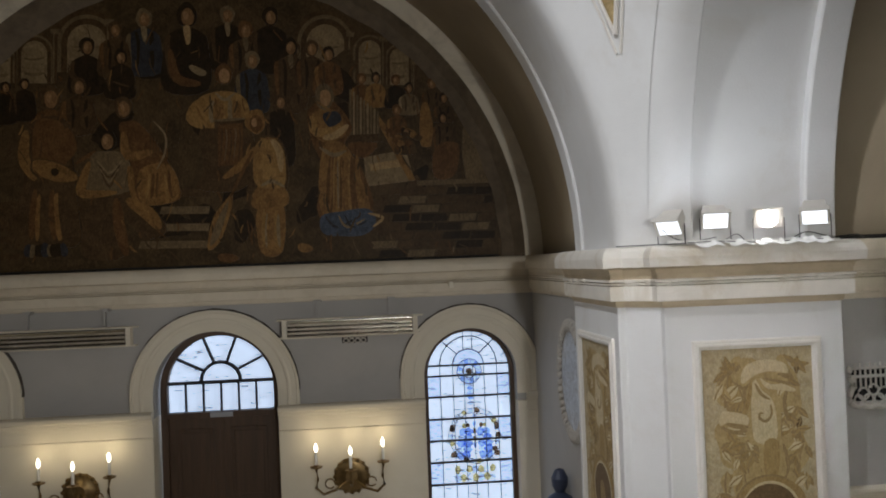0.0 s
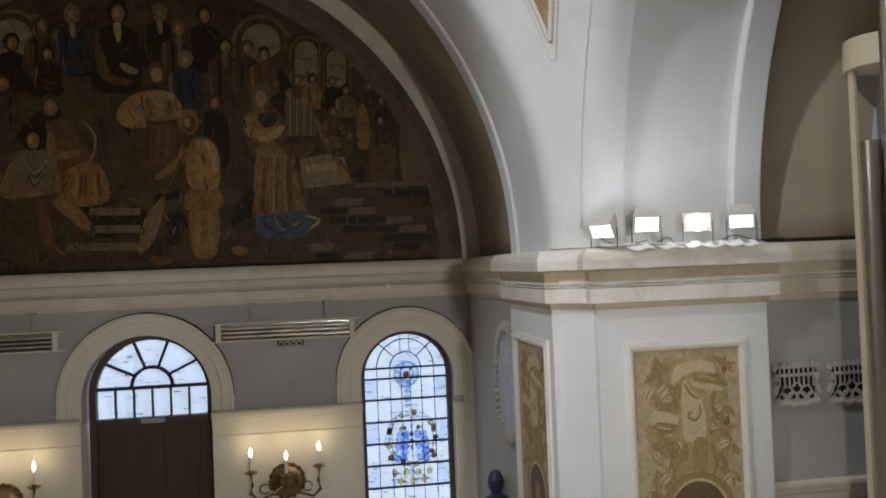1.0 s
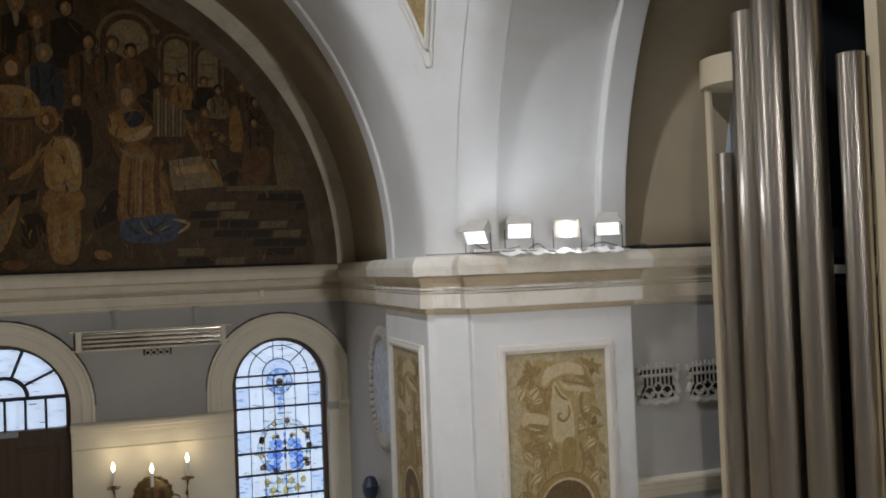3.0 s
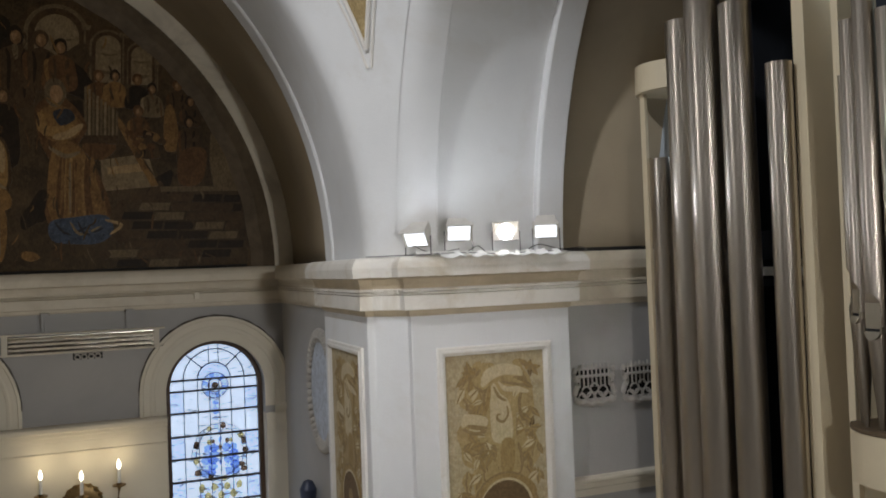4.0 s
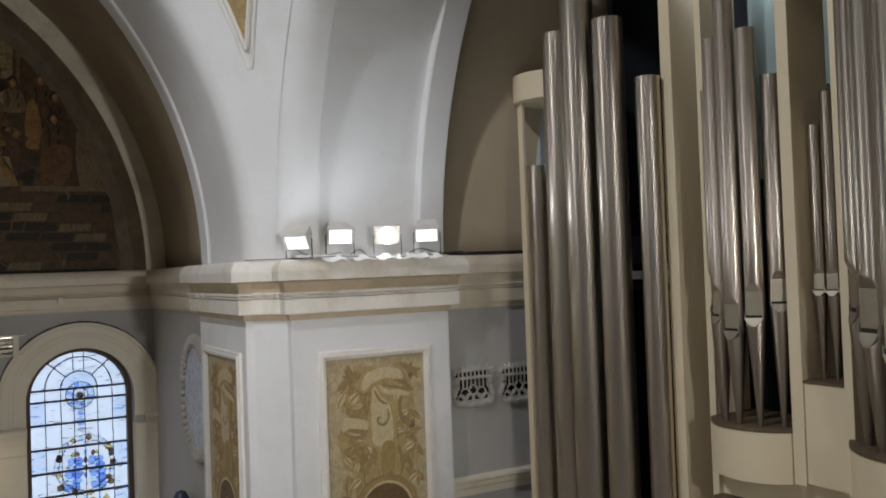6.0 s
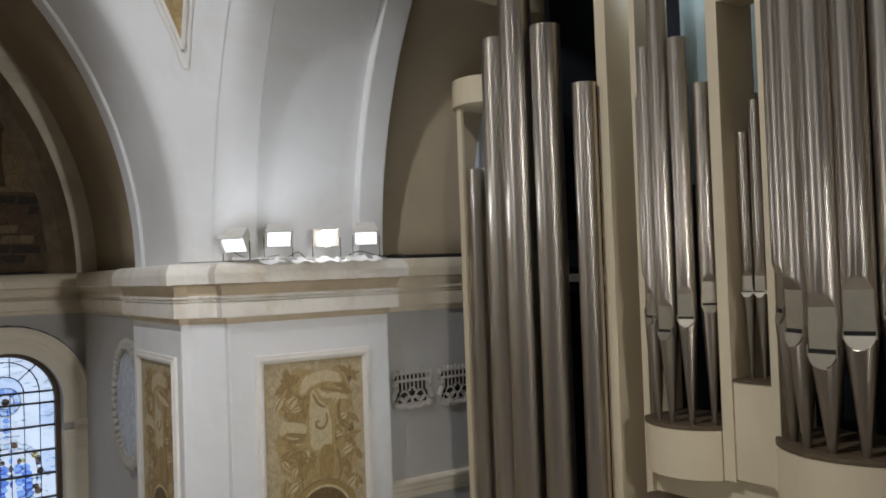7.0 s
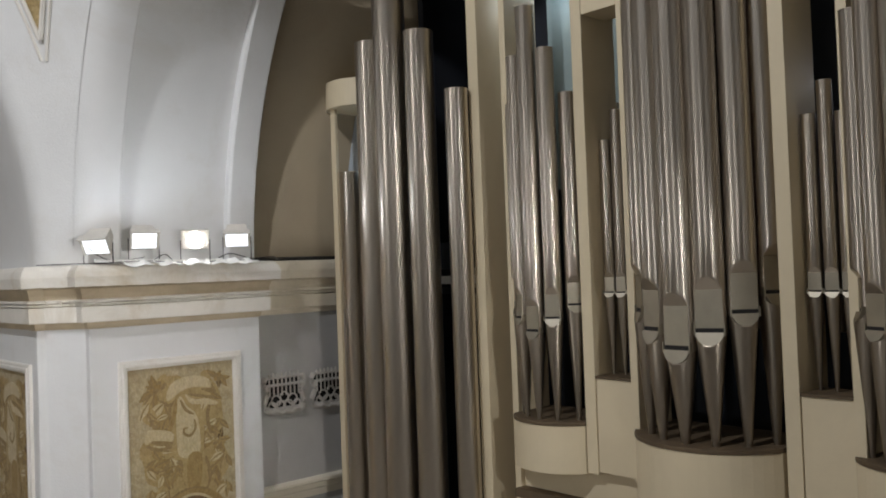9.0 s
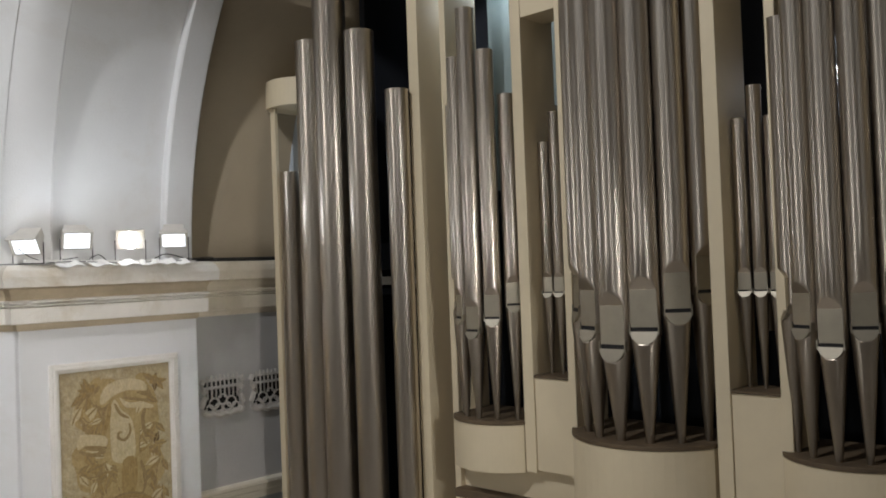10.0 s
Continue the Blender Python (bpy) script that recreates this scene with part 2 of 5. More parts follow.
def tube(bm, pts, r, n=8):
    """A round rod along points."""
    pts = [Vector(p) for p in pts]
    rings = []
    for i, p in enumerate(pts):
        d = (pts[min(i + 1, len(pts) - 1)] - pts[max(i - 1, 0)]).normalized()
        u = d.cross(Vector((0, 0, 1)))
        if u.length < 1e-3:
            u = d.cross(Vector((1, 0, 0)))
        u.normalize()
        v = d.cross(u)
        rr = r[i] if isinstance(r, (list, tuple)) else r
        rings.append([bm.verts.new(p + rr * (math.cos(2 * math.pi * k / n) * u + math.sin(2 * math.pi * k / n) * v)) for k in range(n)])
    for a, b in zip(rings, rings[1:]):
        for i in range(n):
            f = bm.faces.new((a[i], a[(i + 1) % n], b[(i + 1) % n], b[i]))
            f.smooth = True
    bm.faces.new(rings[0])
    bm.faces.new(list(reversed(rings[-1])))


def prism(bm, poly, z0, z1, m=None):
    """Upright prism over a plan polygon, or, with m, laid where m puts it."""
    lo = [bm.verts.new((x, y, z0)) for x, y in poly]
    hi = [bm.verts.new((x, y, z1)) for x, y in poly]
    if m is not None:
        for v in lo + hi:
            v.co = m @ v.co
    n = len(poly)
    for i in range(n):
        bm.faces.new((lo[i], lo[(i + 1) % n], hi[(i + 1) % n], hi[i]))
    bm.faces.new(list(reversed(lo)))
    bm.faces.new(hi)


def sweep(bm, path, profile, closed=False):
    """Sweeps (outward, z) along a plan polyline with mitred corners; outward is to the right of the way."""
    pts = [Vector((x, y)) for x, y in path]
    n = len(pts)
    offs = []
    for i in range(n):
        dirs = []
        if i > 0 or closed:
            dirs.append((pts[i] - pts[i - 1]).normalized())
        if i < n - 1 or closed:
            dirs.append((pts[(i + 1) % n] - pts[i]).normalized())
        ns = [Vector((d.y, -d.x)) for d in dirs]
        if len(ns) == 1:
            offs.append(ns[0])
        else:
            b = (ns[0] + ns[1]).normalized()
            offs.append(b / max(0.3, b.dot(ns[0])))
    rows = [[bm.verts.new((*(p + o * d), z)) for d, z in profile] for p, o in zip(pts, offs)]
    rng = range(n) if closed else range(n - 1)
    for i in rng:
        a, b = rows[i], rows[(i + 1) % n]
        for k in range(len(profile) - 1):
            bm.faces.new((a[k], b[k], b[k + 1], a[k + 1]))
    if not closed:
        bm.faces.new(rows[0])
        bm.faces.new(list(reversed(rows[-1])))


def finish(name, bm, mat, parent=None, label="", bevel=0.0, at=None):
    bmesh.ops.remove_doubles(bm, verts=bm.verts, dist=1e-5)
    bmesh.ops.recalc_face_normals(bm, faces=bm.faces)
    for e in bm.edges:
        if len(e.link_faces) == 2 and e.calc_face_angle(0) > radians(26):
            e.smooth = False
    me = bpy.data.meshes.new(name)
    bm.to_mesh(me)
    bm.free()
    me.materials.append(mat)
    ob = new(name, me)
    if parent is not None:
        ob.parent = parent
    if at is not None:
        ob.matrix_basis = at
    if bevel:
        b = ob.modifiers.new("bevel", "BEVEL")
        b.width, b.segments, b.limit_method = bevel, 2, "ANGLE"
    if label:
        ob["label"] = label
    return ob


part = finish


def thing(name, label, category, at=None, group="", kind=""):
    ob = new(name)
    ob.empty_display_size = 0.1
    if at is not None:
        ob.matrix_basis = at
    return tagged(ob, label, category, group, kind)


# profile of the great cornice: outward, height
CORN = [(-0.02, 5.03), (0.012, 5.045), (0.02, 5.07), (0.02, 5.098), (0.085, 5.104), (0.088, 5.238), (0.045, 5.243), (0.10, 5.250), (0.102, 5.266),
        (0.055, 5.271), (0.112, 5.277), (0.115, 5.297), (0.080, 5.303), (0.080, 5.34), (0.10, 5.395), (0.165, 5.412), (0.172, 5.50), (0.165, 5.525),
        (0.15, 5.56), (0.125, 5.59), (0.10, 5.60), (-0.02, 5.605)]


def arc(cx, cz, r, a0, a1, n):
    return [(cx + r * math.cos(a0 + (a1 - a0) * i / n), cz + r * math.sin(a0 + (a1 - a0) * i / n)) for i in range(n + 1)]


# ---- floor ----
bm = bmesh.new()
box(bm, -20, 18, -14, 18, -0.3, 0)
tagged(finish("floor", bm, FLOOR), "worn grey stone church floor", "floor", kind="structure")

# ---- crossing piers with cornices, one under each corner of the dome ----
PIER_PLAN = [(HALF, BACK), (HALF, OUT - 0.02), (HALF + 0.075, OUT - 0.02), (OUT - 0.02, HALF + 0.075), (OUT - 0.02, HALF), (BACK, HALF), (BACK, BACK)]


def pier(k):
    p = thing("pier", "white plastered crossing pier with a chipped moulded cornice", "pier", turned(k), "crossing piers", "structure")
    bm = bmesh.new()
    prism(bm, PIER_PLAN, 0, 5.06)
    part("shaft", bm, WHITE, p, bevel=0.012)
    bm = bmesh.new()
    prism(bm, [(x, y) for x, y in PIER_PLAN], 5.06, 5.6)
    part("entablature_core", bm, WHITE, p)
    bm = bmesh.new()
    path = [(HALF + 0.12, BACK + 0.0), (HALF, BACK), (HALF, OUT - 0.02), (HALF + 0.075, OUT - 0.02), (OUT - 0.02, HALF + 0.075), (OUT - 0.02, HALF), (BACK, HALF), (BACK, HALF + 0.12)]
    rc = random.Random(20 + k)
    fine = [path[0]]
    for a, c in zip(path, path[1:]):
        steps = max(1, int(math.dist(a, c) / 0.05))
        fine += [(a[0] + (c[0] - a[0]) * i / steps, a[1] + (c[1] - a[1]) * i / steps) for i in range(1, steps + 1)]
    sweep(bm, fine, CORN)
    bm.verts.ensure_lookup_table()
    np_, chip = len(CORN), 0
    for i in range(1, len(fine) - 1):
        if chip <= 0 and rc.random() < 0.22:
            chip = rc.randint(1, 5)
        worn = rc.uniform(0.010, 0.028) if chip > 0 else rc.uniform(0, 0.003)
        chip -= 1
        for q in (7, 8, 10, 11):
            bm.verts[i * np_ + q].co.z += rc.uniform(-0.5, 0.5) * worn * 0.5
            v = bm.verts[i * np_ + q].co
            w = bm.verts[i * np_ + 13].co
            d = Vector((w.x - v.x, w.y - v.y, 0))
            if d.length > 1e-4:
                v += d.normalized() * worn
        for q in (15, 16, 17):
            bm.verts[i * np_ + q].co.z += rc.uniform(-0.003, 0.003)
    moulding = part("cornice", bm, PIERCORN, p, "white moulded cornice with flaking edges and tan hollows")
    moulding.data.materials.append(TAN)
    # the lowest faces and the hollow take the darker tan
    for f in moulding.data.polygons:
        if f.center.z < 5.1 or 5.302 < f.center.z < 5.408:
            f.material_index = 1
    return p


piers = [pier(k) for k in (0, 1, 2, 3)]


# ---- arches over the piers: ribbed soffit, recessed between two ribs ----
def arch_soffit(k):
    a = thing("arch", "white plastered crossing arch with ribs along its edges", "arch", turned(k), "crossing arches", "structure")
    n = 64
    span = 0.30
    sections = {"front_rib": (OUT, OUT + span, RAD, WHITE), "soffit": (OUT + span, BACK - span, RAD + (0.09 if k == 3 else 0.03), WHITE), "rear_rib": (BACK - span, BACK, RAD, WHITE)}
    for name, (y0, y1, r, mat) in sections.items():
        bm = bmesh.new()
        top = RAD + 0.6
        if name == "front_rib":
            prof = [(top, y0 - 0.10), (RAD + 0.12, y0 - 0.10), (RAD + 0.085, y0 - 0.07), (RAD + 0.05, y0 - 0.02), (RAD + 0.022, y0 + 0.03), (RAD + 0.006, y0 + 0.09), (RAD, y0 + 0.16), (RAD, y1 - 0.02), (RAD + 0.012, y1), (top, y1)]
        elif name == "rear_rib":
            prof = [(top, y0), (r + 0.015, y0), (r, y0 + 0.02), (r, y1 - 0.02), (r + 0.02, y1), (top, y1)]
        else:
            prof = [(top, y0), (r, y0), (r, y1), (top, y1)]
        rows = []
        for i in range(n + 1):
            t = math.pi * i / n
            rows.append([bm.verts.new((q * math.cos(t), y, SPRING - 0.02 + q * math.sin(t))) for q, y in prof])
        for p, q in zip(rows, rows[1:]):
            for j in range(len(prof)):
                bm.faces.new((p[j], q[j], q[(j + 1) % len(prof)], p[(j + 1) % len(prof)])).smooth = True
        bm.faces.new(rows[0])
        bm.faces.new(list(reversed(rows[-1])))
        part(name, bm, mat, a)
    return a


for k in (0, 1, 2, 3):
    arch_soffit(k)


# ---- pendentives on one sphere, ring and dome ----
SPH = math.hypot(OUT, RAD)


def pend_point(u, z, out=0.0):
    """u from 0 to 1 between the two arches, at height z over the springing."""
    rho = math.sqrt(SPH ** 2 - z ** 2)
    a = math.acos(min(1, (OUT - 0.09) / rho))
    phi = a + u * (math.pi / 2 - 2 * a)
    s = (SPH - out) / SPH
    return Vector((rho * s * math.cos(phi), rho * s * math.sin(phi), SPRING - 0.02 + z * s))


def pendentive(k):
    p = thing("pendentive", "white plastered pendentive with a framed painted triangle", "pendentive", turned(k), "pendentives", "structure")
    bm = bmesh.new()
    nz, nu = 40, 28
    top = math.sqrt(SPH ** 2 - (OUT - 0.02) ** 2)
    g = [[bm.verts.new(pend_point(j / nu, top * i / nz)) for j in range(nu + 1)] for i in range(nz + 1)]
    for i in range(nz):
        for j in range(nu):
            f = bm.faces.new((g[i][j], g[i][j + 1], g[i + 1][j + 1], g[i + 1][j]))
            f.smooth = True
    part("shell", bm, WHITE, p)

    def tri(z0, out, inset):
        rows = []
        for i in range(25):
            z = z0 + (4.0 - z0) * i / 24
            w = (0.40 - inset) * ((z - z0) / (4.0 - z0)) ** 0.85
            rows.append((z, w))
        return rows
    bm = bmesh.new()
    rows = tri(2.02, 0.02, 0.0)
    prev = None
    for z, w in rows:
        cur = [bm.verts.new(pend_point(0.5 + s * w, z, 0.012)) for s in (-1, -0.33, 0.33, 1)]
        if prev:
            for a in range(3):
                bm.faces.new((prev[a], prev[a + 1], cur[a + 1], cur[a]))
        prev = cur
    part("painted_triangle", bm, PENDPAINT, p, "ochre painted triangular field")
    bm = bmesh.new()
    for s in (-1, 1):
        tube(bm, [pend_point(0.5 + s * (w + 0.004), z, 0.012) for z, w in tri(1.95, 0, -0.012)], 0.022, 6)
        tube(bm, [pend_point(0.5 + s * (w + 0.03), z, 0.006) for z, w in tri(1.78, 0, -0.03)], 0.014, 6)
    part("moulding", bm, FRAME, p, "double white plaster moulding")
    return p


PENDPAINT = paint("ochre_fresco", (0.42, 0.32, 0.16), (0.3, 0.22, 0.1), 3.0)
for k in (0, 1, 2, 3):
    pendentive(k)

# unseen ring and dome, kept pale to brighten reflections in the upper pipes
bm = bmesh.new()
n = 64
prof = [(OUT + 0.02, 10.05), (OUT - 0.15, 10.08), (OUT - 0.15, 10.25), (OUT - 0.05, 10.3)]
prof += [((OUT - 0.05) * math.cos(t), 10.3 + (OUT - 0.05) * math.sin(t)) for t in [math.pi / 2 * i / 16 for i in range(1, 16)]]
lathe(bm, prof, n, CENTRE, cap=False)
bmesh.ops.holes_fill(bm, edges=[e for e in bm.edges if e.is_boundary and e.verts[0].co.z > 12], sides=0)
tagged(finish("ceiling", bm, paint("pale_dome", (0.62, 0.62, 0.62), (0.50, 0.48, 0.45), 0.8, 0.8)), "pale unseen dome over the crossing", "dome", kind="structure")


# ---- arms of the church: side walls, barrel vaults, end walls ----
def arm(k, depth, name):
    for s, w in ((1, "a"), (-1, "b")):
        bm = bmesh.new()
        x0, x1 = (ARM, ARM + 0.4) if s > 0 else (-ARM - 0.4, -ARM)
        box(bm, x0, x1, BACK, depth, 0, 5.6)
        tagged(finish("wall_%s_%s" % (name, w), bm, GREYWALL, at=turned(k)), "grey plastered church side wall", "wall", kind="structure")
        bm = bmesh.new()
        path = [(s * ARM, BACK), (s * ARM, depth)]
        sweep(bm, path if s < 0 else list(reversed(path)), [(d * 0.75, z) for d, z in CORN])
        tagged(finish("cornice_%s_%s" % (name, w), bm, CORNICE, at=turned(k)), "cream moulded cornice along the wall", "cornice", kind="structure")
    bm = bmesh.new()
    r = 4.72 if name == "east" else 4.83
    pts = arc(0, 5.58, r, 0, math.pi, 48)
    a = [bm.verts.new((x, BACK - 0.2, z)) for x, z in pts]
    b = [bm.verts.new((x, depth + 0.1, z)) for x, z in pts]
    for i in range(48):
        f = bm.faces.new((a[i], a[i + 1], b[i + 1], b[i]))
        f.smooth = True
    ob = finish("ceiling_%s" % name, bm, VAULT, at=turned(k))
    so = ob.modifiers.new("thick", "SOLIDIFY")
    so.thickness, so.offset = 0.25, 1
    tagged(ob, "plastered barrel vault with shade put into its brown", "vault", kind="structure")


arm(0, 9.845, "north")
arm(-1, 12.0, "east")
arm(2, 11.0, "south")
arm(1, 11.0, "west")
for k, depth, name in ((-1, 12.0, "east"), (2, 11.0, "south"), (1, 11.0, "west")):
    bm = bmesh.new()
    box(bm, -5.6, 5.6, depth, depth + 0.4, 0, 11)
    tagged(finish("wall_%s" % name, bm, CREAM, at=turned(k)), "grey plastered end wall", "wall", kind="structure")


# ---- north end wall: door, two round-headed windows, lunette mural ----
NY = 12.8
DOOR = (-2.30, 0.90, 0.0, 3.76)
WIN_E = (1.47, 0.70, 0.95, 3.84)
WIN_W = (-6.07, 0.70, 0.95, 3.84)


def pierced_wall(bm, x0, x1, z0, z1, y0, y1, holes, n=24):
    """Wall from y0 (room side) to y1 with round-headed openings (centre, half width, foot, springing)."""
    holes = sorted(holes)
    edge = x0
    for cx, hw, foot, spring in holes:
        box(bm, edge, cx - hw, y0, y1, z0, z1)
        if foot > z0:
            box(bm, cx - hw, cx + hw, y0, y1, z0, foot)
        pts = [(cx + hw, spring)] + arc(cx, spring, hw, 0, math.pi, n)[1:-1] + [(cx - hw, spring)]
        rows = []
        for x, z in pts:
            rows.append([bm.verts.new(c) for c in ((x, y0, z), (x, y1, z), (x, y1, z1), (x, y0, z1))])
        for p, q in zip(rows, rows[1:]):
            for j in range(4):
                bm.faces.new((p[j], q[j], q[(j + 1) % 4], p[(j + 1) % 4]))
        bm.faces.new(rows[0])
        bm.faces.new(rows[-1])
        edge = cx + hw
    box(bm, edge, x1, y0, y1, z0, z1)


bm = bmesh.new()
pierced_wall(bm, -7.4, 2.9, 3.42, 5.6, NY, NY + 0.5, [DOOR, WIN_E, WIN_W])
tagged(finish("wall_north", bm, GREYWALL), "pale grey plastered upper end wall with round-headed openings", "wall", kind="structure")
bm = bmesh.new()
for x0, x1 in ((-7.4, WIN_W[0] - 0.7), (WIN_W[0] + 0.7, DOOR[0] - 0.9), (DOOR[0] + 0.9, WIN_E[0] - 0.7), (WIN_E[0] + 0.7, 2.9)):
    box(bm, x0, x1, NY - 0.06, NY + 0.5, 0, 3.42)
for cx in (WIN_E[0], WIN_W[0]):
    box(bm, cx - 0.7, cx + 0.7, NY - 0.06, NY + 0.5, 0, 0.95)
tagged(finish("wall_north_lower", bm, CREAM, bevel=0.01), "cream plastered lower wall below a moulded ledge", "wall", kind="structure")
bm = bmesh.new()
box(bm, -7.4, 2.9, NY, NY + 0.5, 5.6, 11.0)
tagged(finish("wall_north_lunette", bm, VAULT), "lunette wall behind the mural in the shade-browned vault plaster", "wall", kind="structure")
bm = bmesh.new()
sweep(bm, [(CX - ARM, NY), (CX + ARM, NY)], [(d * 1.15, z) for d, z in CORN])
tagged(finish("cornice_north", bm, CORNICE, bevel=0.004), "cream moulded cornice under the mural", "cornice", kind="structure")

# ledge mouldings on the lower wall
LEDGE = [(-0.01, 3.30), (0.02, 3.31), (0.025, 3.37), (0.06, 3.39), (0.065, 3.43), (0.10, 3.45), (0.105, 3.50), (0.07, 3.525), (-0.07, 3.53)]
FILLET = [(-0.01, 3.125), (0.02, 3.13), (0.022, 3.15), (0.012, 3.165), (-0.01, 3.17)]
for x0, x1 in ((WIN_W[0] + 0.7, DOOR[0] - 0.9), (DOOR[0] + 0.9, WIN_E[0] - 0.7)):
    bm = bmesh.new()
    sweep(bm, [(x0, NY - 0.06), (x1, NY - 0.06)], LEDGE)
    sweep(bm, [(x0, NY - 0.06), (x1, NY - 0.06)], FILLET)
    tagged(finish("trim", bm, CREAM, bevel=0.003), "cream moulded ledge on the wall", "trim", kind="structure")
for s, x in ((1, WIN_E[0] + 0.84), (-1, WIN_W[0] - 1.04)):
    bm = bmesh.new()
    for z0, z1, d in ((3.50, 3.56, 0.14), (3.44, 3.50, 0.10), (3.28, 3.44, 0.07), (3.20, 3.28, 0.10), (3.14, 3.20, 0.07)):
        box(bm, x, x + 0.22, NY - d, NY, z0, z1)
    tagged(finish("trim", bm, CREAM, bevel=0.004), "small moulded impost block beside a window", "trim", kind="structure")


# near-black for the shadow line painted round the arch mouldings
EDGE_SHADE = material("edge_shade", (0.07, 0.058, 0.045), 0.9, vary=0.3, scale=6)


def archivolt(cx, r0, r1, spring, foot, name_label):
    """Stepped moulding round an opening, standing on the ledge."""
    bm = bmesh.new()
    n = 40
    w = r1 - r0
    prof = [(r0, 0.0), (r0, 0.035), (r0 + w * 0.42, 0.04), (r0 + w * 0.45, 0.055), (r0 + w * 0.55, 0.06), (r0 + w * 0.62, 0.05), (r0 + w * 0.84, 0.055), (r0 + w * 0.88, 0.085), (r1, 0.08), (r1, 0.0)]
    rows = []
    stations = [(0, foot)] + [(math.pi * i / n, None) for i in range(n + 1)] + [(math.pi, foot)]
    for a, z in stations:
        row = []
        for r, d in prof:
            row.append(bm.verts.new((cx + r * math.cos(a), NY - d, (spring + r * math.sin(a)) if z is None else z)))
        rows.append(row)
    for p, q in zip(rows, rows[1:]):
        for j in range(len(prof) - 1):
            bm.faces.new((p[j], q[j], q[j + 1], p[j + 1]))
    bm.faces.new(rows[0])
    bm.faces.new(rows[-1])
    tagged(finish("trim", bm, CREAM), name_label, "trim", kind="structure")
    # thin dark strip in place of the shadow along the moulding's outer edge
    bm = bmesh.new()
    last = None
    for i in range(n + 1):
        a = math.pi * i / n
        w = 0.016 * (0.35 + 0.65 * math.sin(a)) * (1 + 0.4 * math.sin(i * 2.3))
        cur = [bm.verts.new((cx + r * math.cos(a), y, spring + r * math.sin(a))) for r, y in ((r1 - 0.004, NY - 0.086), (r1 + w, NY - 0.05), (r1 + w, NY))]
        if last:
            for j in range(2):
                bm.faces.new((last[j], cur[j], cur[j + 1], last[j + 1]))
        last = cur
    tagged(finish("trim", bm, EDGE_SHADE), "dark strip standing in for the shadow line along the arch moulding", "trim", kind="structure")


archivolt(DOOR[0], 0.90, 1.22, DOOR[3], 3.53, "cream stepped arch moulding round the doorway")
archivolt(WIN_E[0], 0.70, 1.06, WIN_E[3], 3.53, "cream stepped arch moulding round a window")
archivolt(WIN_W[0], 0.70, 1.06, WIN_W[3], 3.53, "cream stepped arch moulding round a window")

# daylight beyond the openings
for cx, hw in ((DOOR[0], 1.3), (WIN_E[0], 1.2), (WIN_W[0], 1.2)):
    bm = bmesh.new()
    box(bm, cx - hw, cx + hw, NY + 1.0, NY + 1.02, 3.0 if hw == 1.3 else 0.5, 5.3)
    tagged(finish("backdrop", bm, DAY), "pale daylight outside a window", "backdrop", kind="structure")


def fan_poly(cx, cz, r0, r1, a0, a1, n=8):
    return arc(cx, cz, r1, a0, a1, n) + (list(reversed(arc(cx, cz, r0, a0, a1, n))) if r0 > 0 else [(cx, cz)])


def upright(y):
    """Lays a plan polygon upright, facing the room, at depth y."""
    return Matrix(((1, 0, 0, 0), (0, 0, 1, y), (0, 1, 0, 0), (0, 0, 0, 1)))


def pane(parent, poly, y, mat, thick=0.006):
    bm = bmesh.new()
    prism(bm, poly, 0, thick, upright(y))
    ob = part("pane", bm, mat, parent)
    ob.visible_shadow = False
    return ob


def bar(bm, a, b, w, y0, y1):
    d = Vector((b[0] - a[0], b[1] - a[1])).normalized() * w / 2
    prism(bm, [(a[0] - d.y, a[1] + d.x), (a[0] + d.y, a[1] - d.x), (b[0] + d.y, b[1] - d.x), (b[0] - d.y, b[1] + d.x)], 0, y1 - y0, upright(y0))


def ring_bar(bm, cx, cz, r, w, a0, a1, y0, y1, n=24):
    inner, outer = arc(cx, cz, r - w / 2, a0, a1, n), arc(cx, cz, r + w / 2, a0, a1, n)
    for i in range(n):
        prism(bm, [inner[i], outer[i], outer[i + 1], inner[i + 1]], 0, y1 - y0, upright(y0))


# door with its fanlight
door = thing("door_1", "dark brown panelled wooden double door under a leaded fanlight", "door", kind="structure")
dc, dsp = DOOR[0] + 0.03, 3.80
DYG = NY + 0.27
bm = bmesh.new()
ring_bar(bm, dc, dsp, 0.83, 0.10, 0, math.pi, DYG - 0.06, DYG + 0.08, 32)
for s in (-1, 1):
    box(bm, dc + s * 0.83 - 0.05, dc + s * 0.83 + 0.05, DYG - 0.06, DYG + 0.08, 0, dsp)
box(bm, dc - 0.80, dc + 0.80, DYG - 0.06, DYG + 0.08, 3.36, 3.45)
part("door_frame", bm, WOOD, door, bevel=0.006)
for s in (-1, 1):
    bm = bmesh.new()
    x0, x1 = (dc + 0.004, dc + 0.78) if s > 0 else (dc - 0.78, dc - 0.004)
    box(bm, x0, x1, DYG, DYG + 0.05, 0.01, 3.36)
    for z0, z1 in ((0.15, 0.95), (1.1, 2.0), (2.15, 3.2)):
        box(bm, x0 + 0.12, x1 - 0.12, DYG - 0.02, DYG + 0.0, z0, z1)
        box(bm, x0 + 0.17, x1 - 0.17, DYG - 0.035, DYG - 0.02, z0 + 0.05, z1 - 0.05)
    part("door_leaf", bm, WOOD, door, bevel=0.008)
bm = bmesh.new()
box(bm, dc - 0.03, dc + 0.03, DYG - 0.012, DYG + 0.06, 0.01, 3.36)
part("astragal", bm, WOOD, door, bevel=0.004)
bm = bmesh.new()
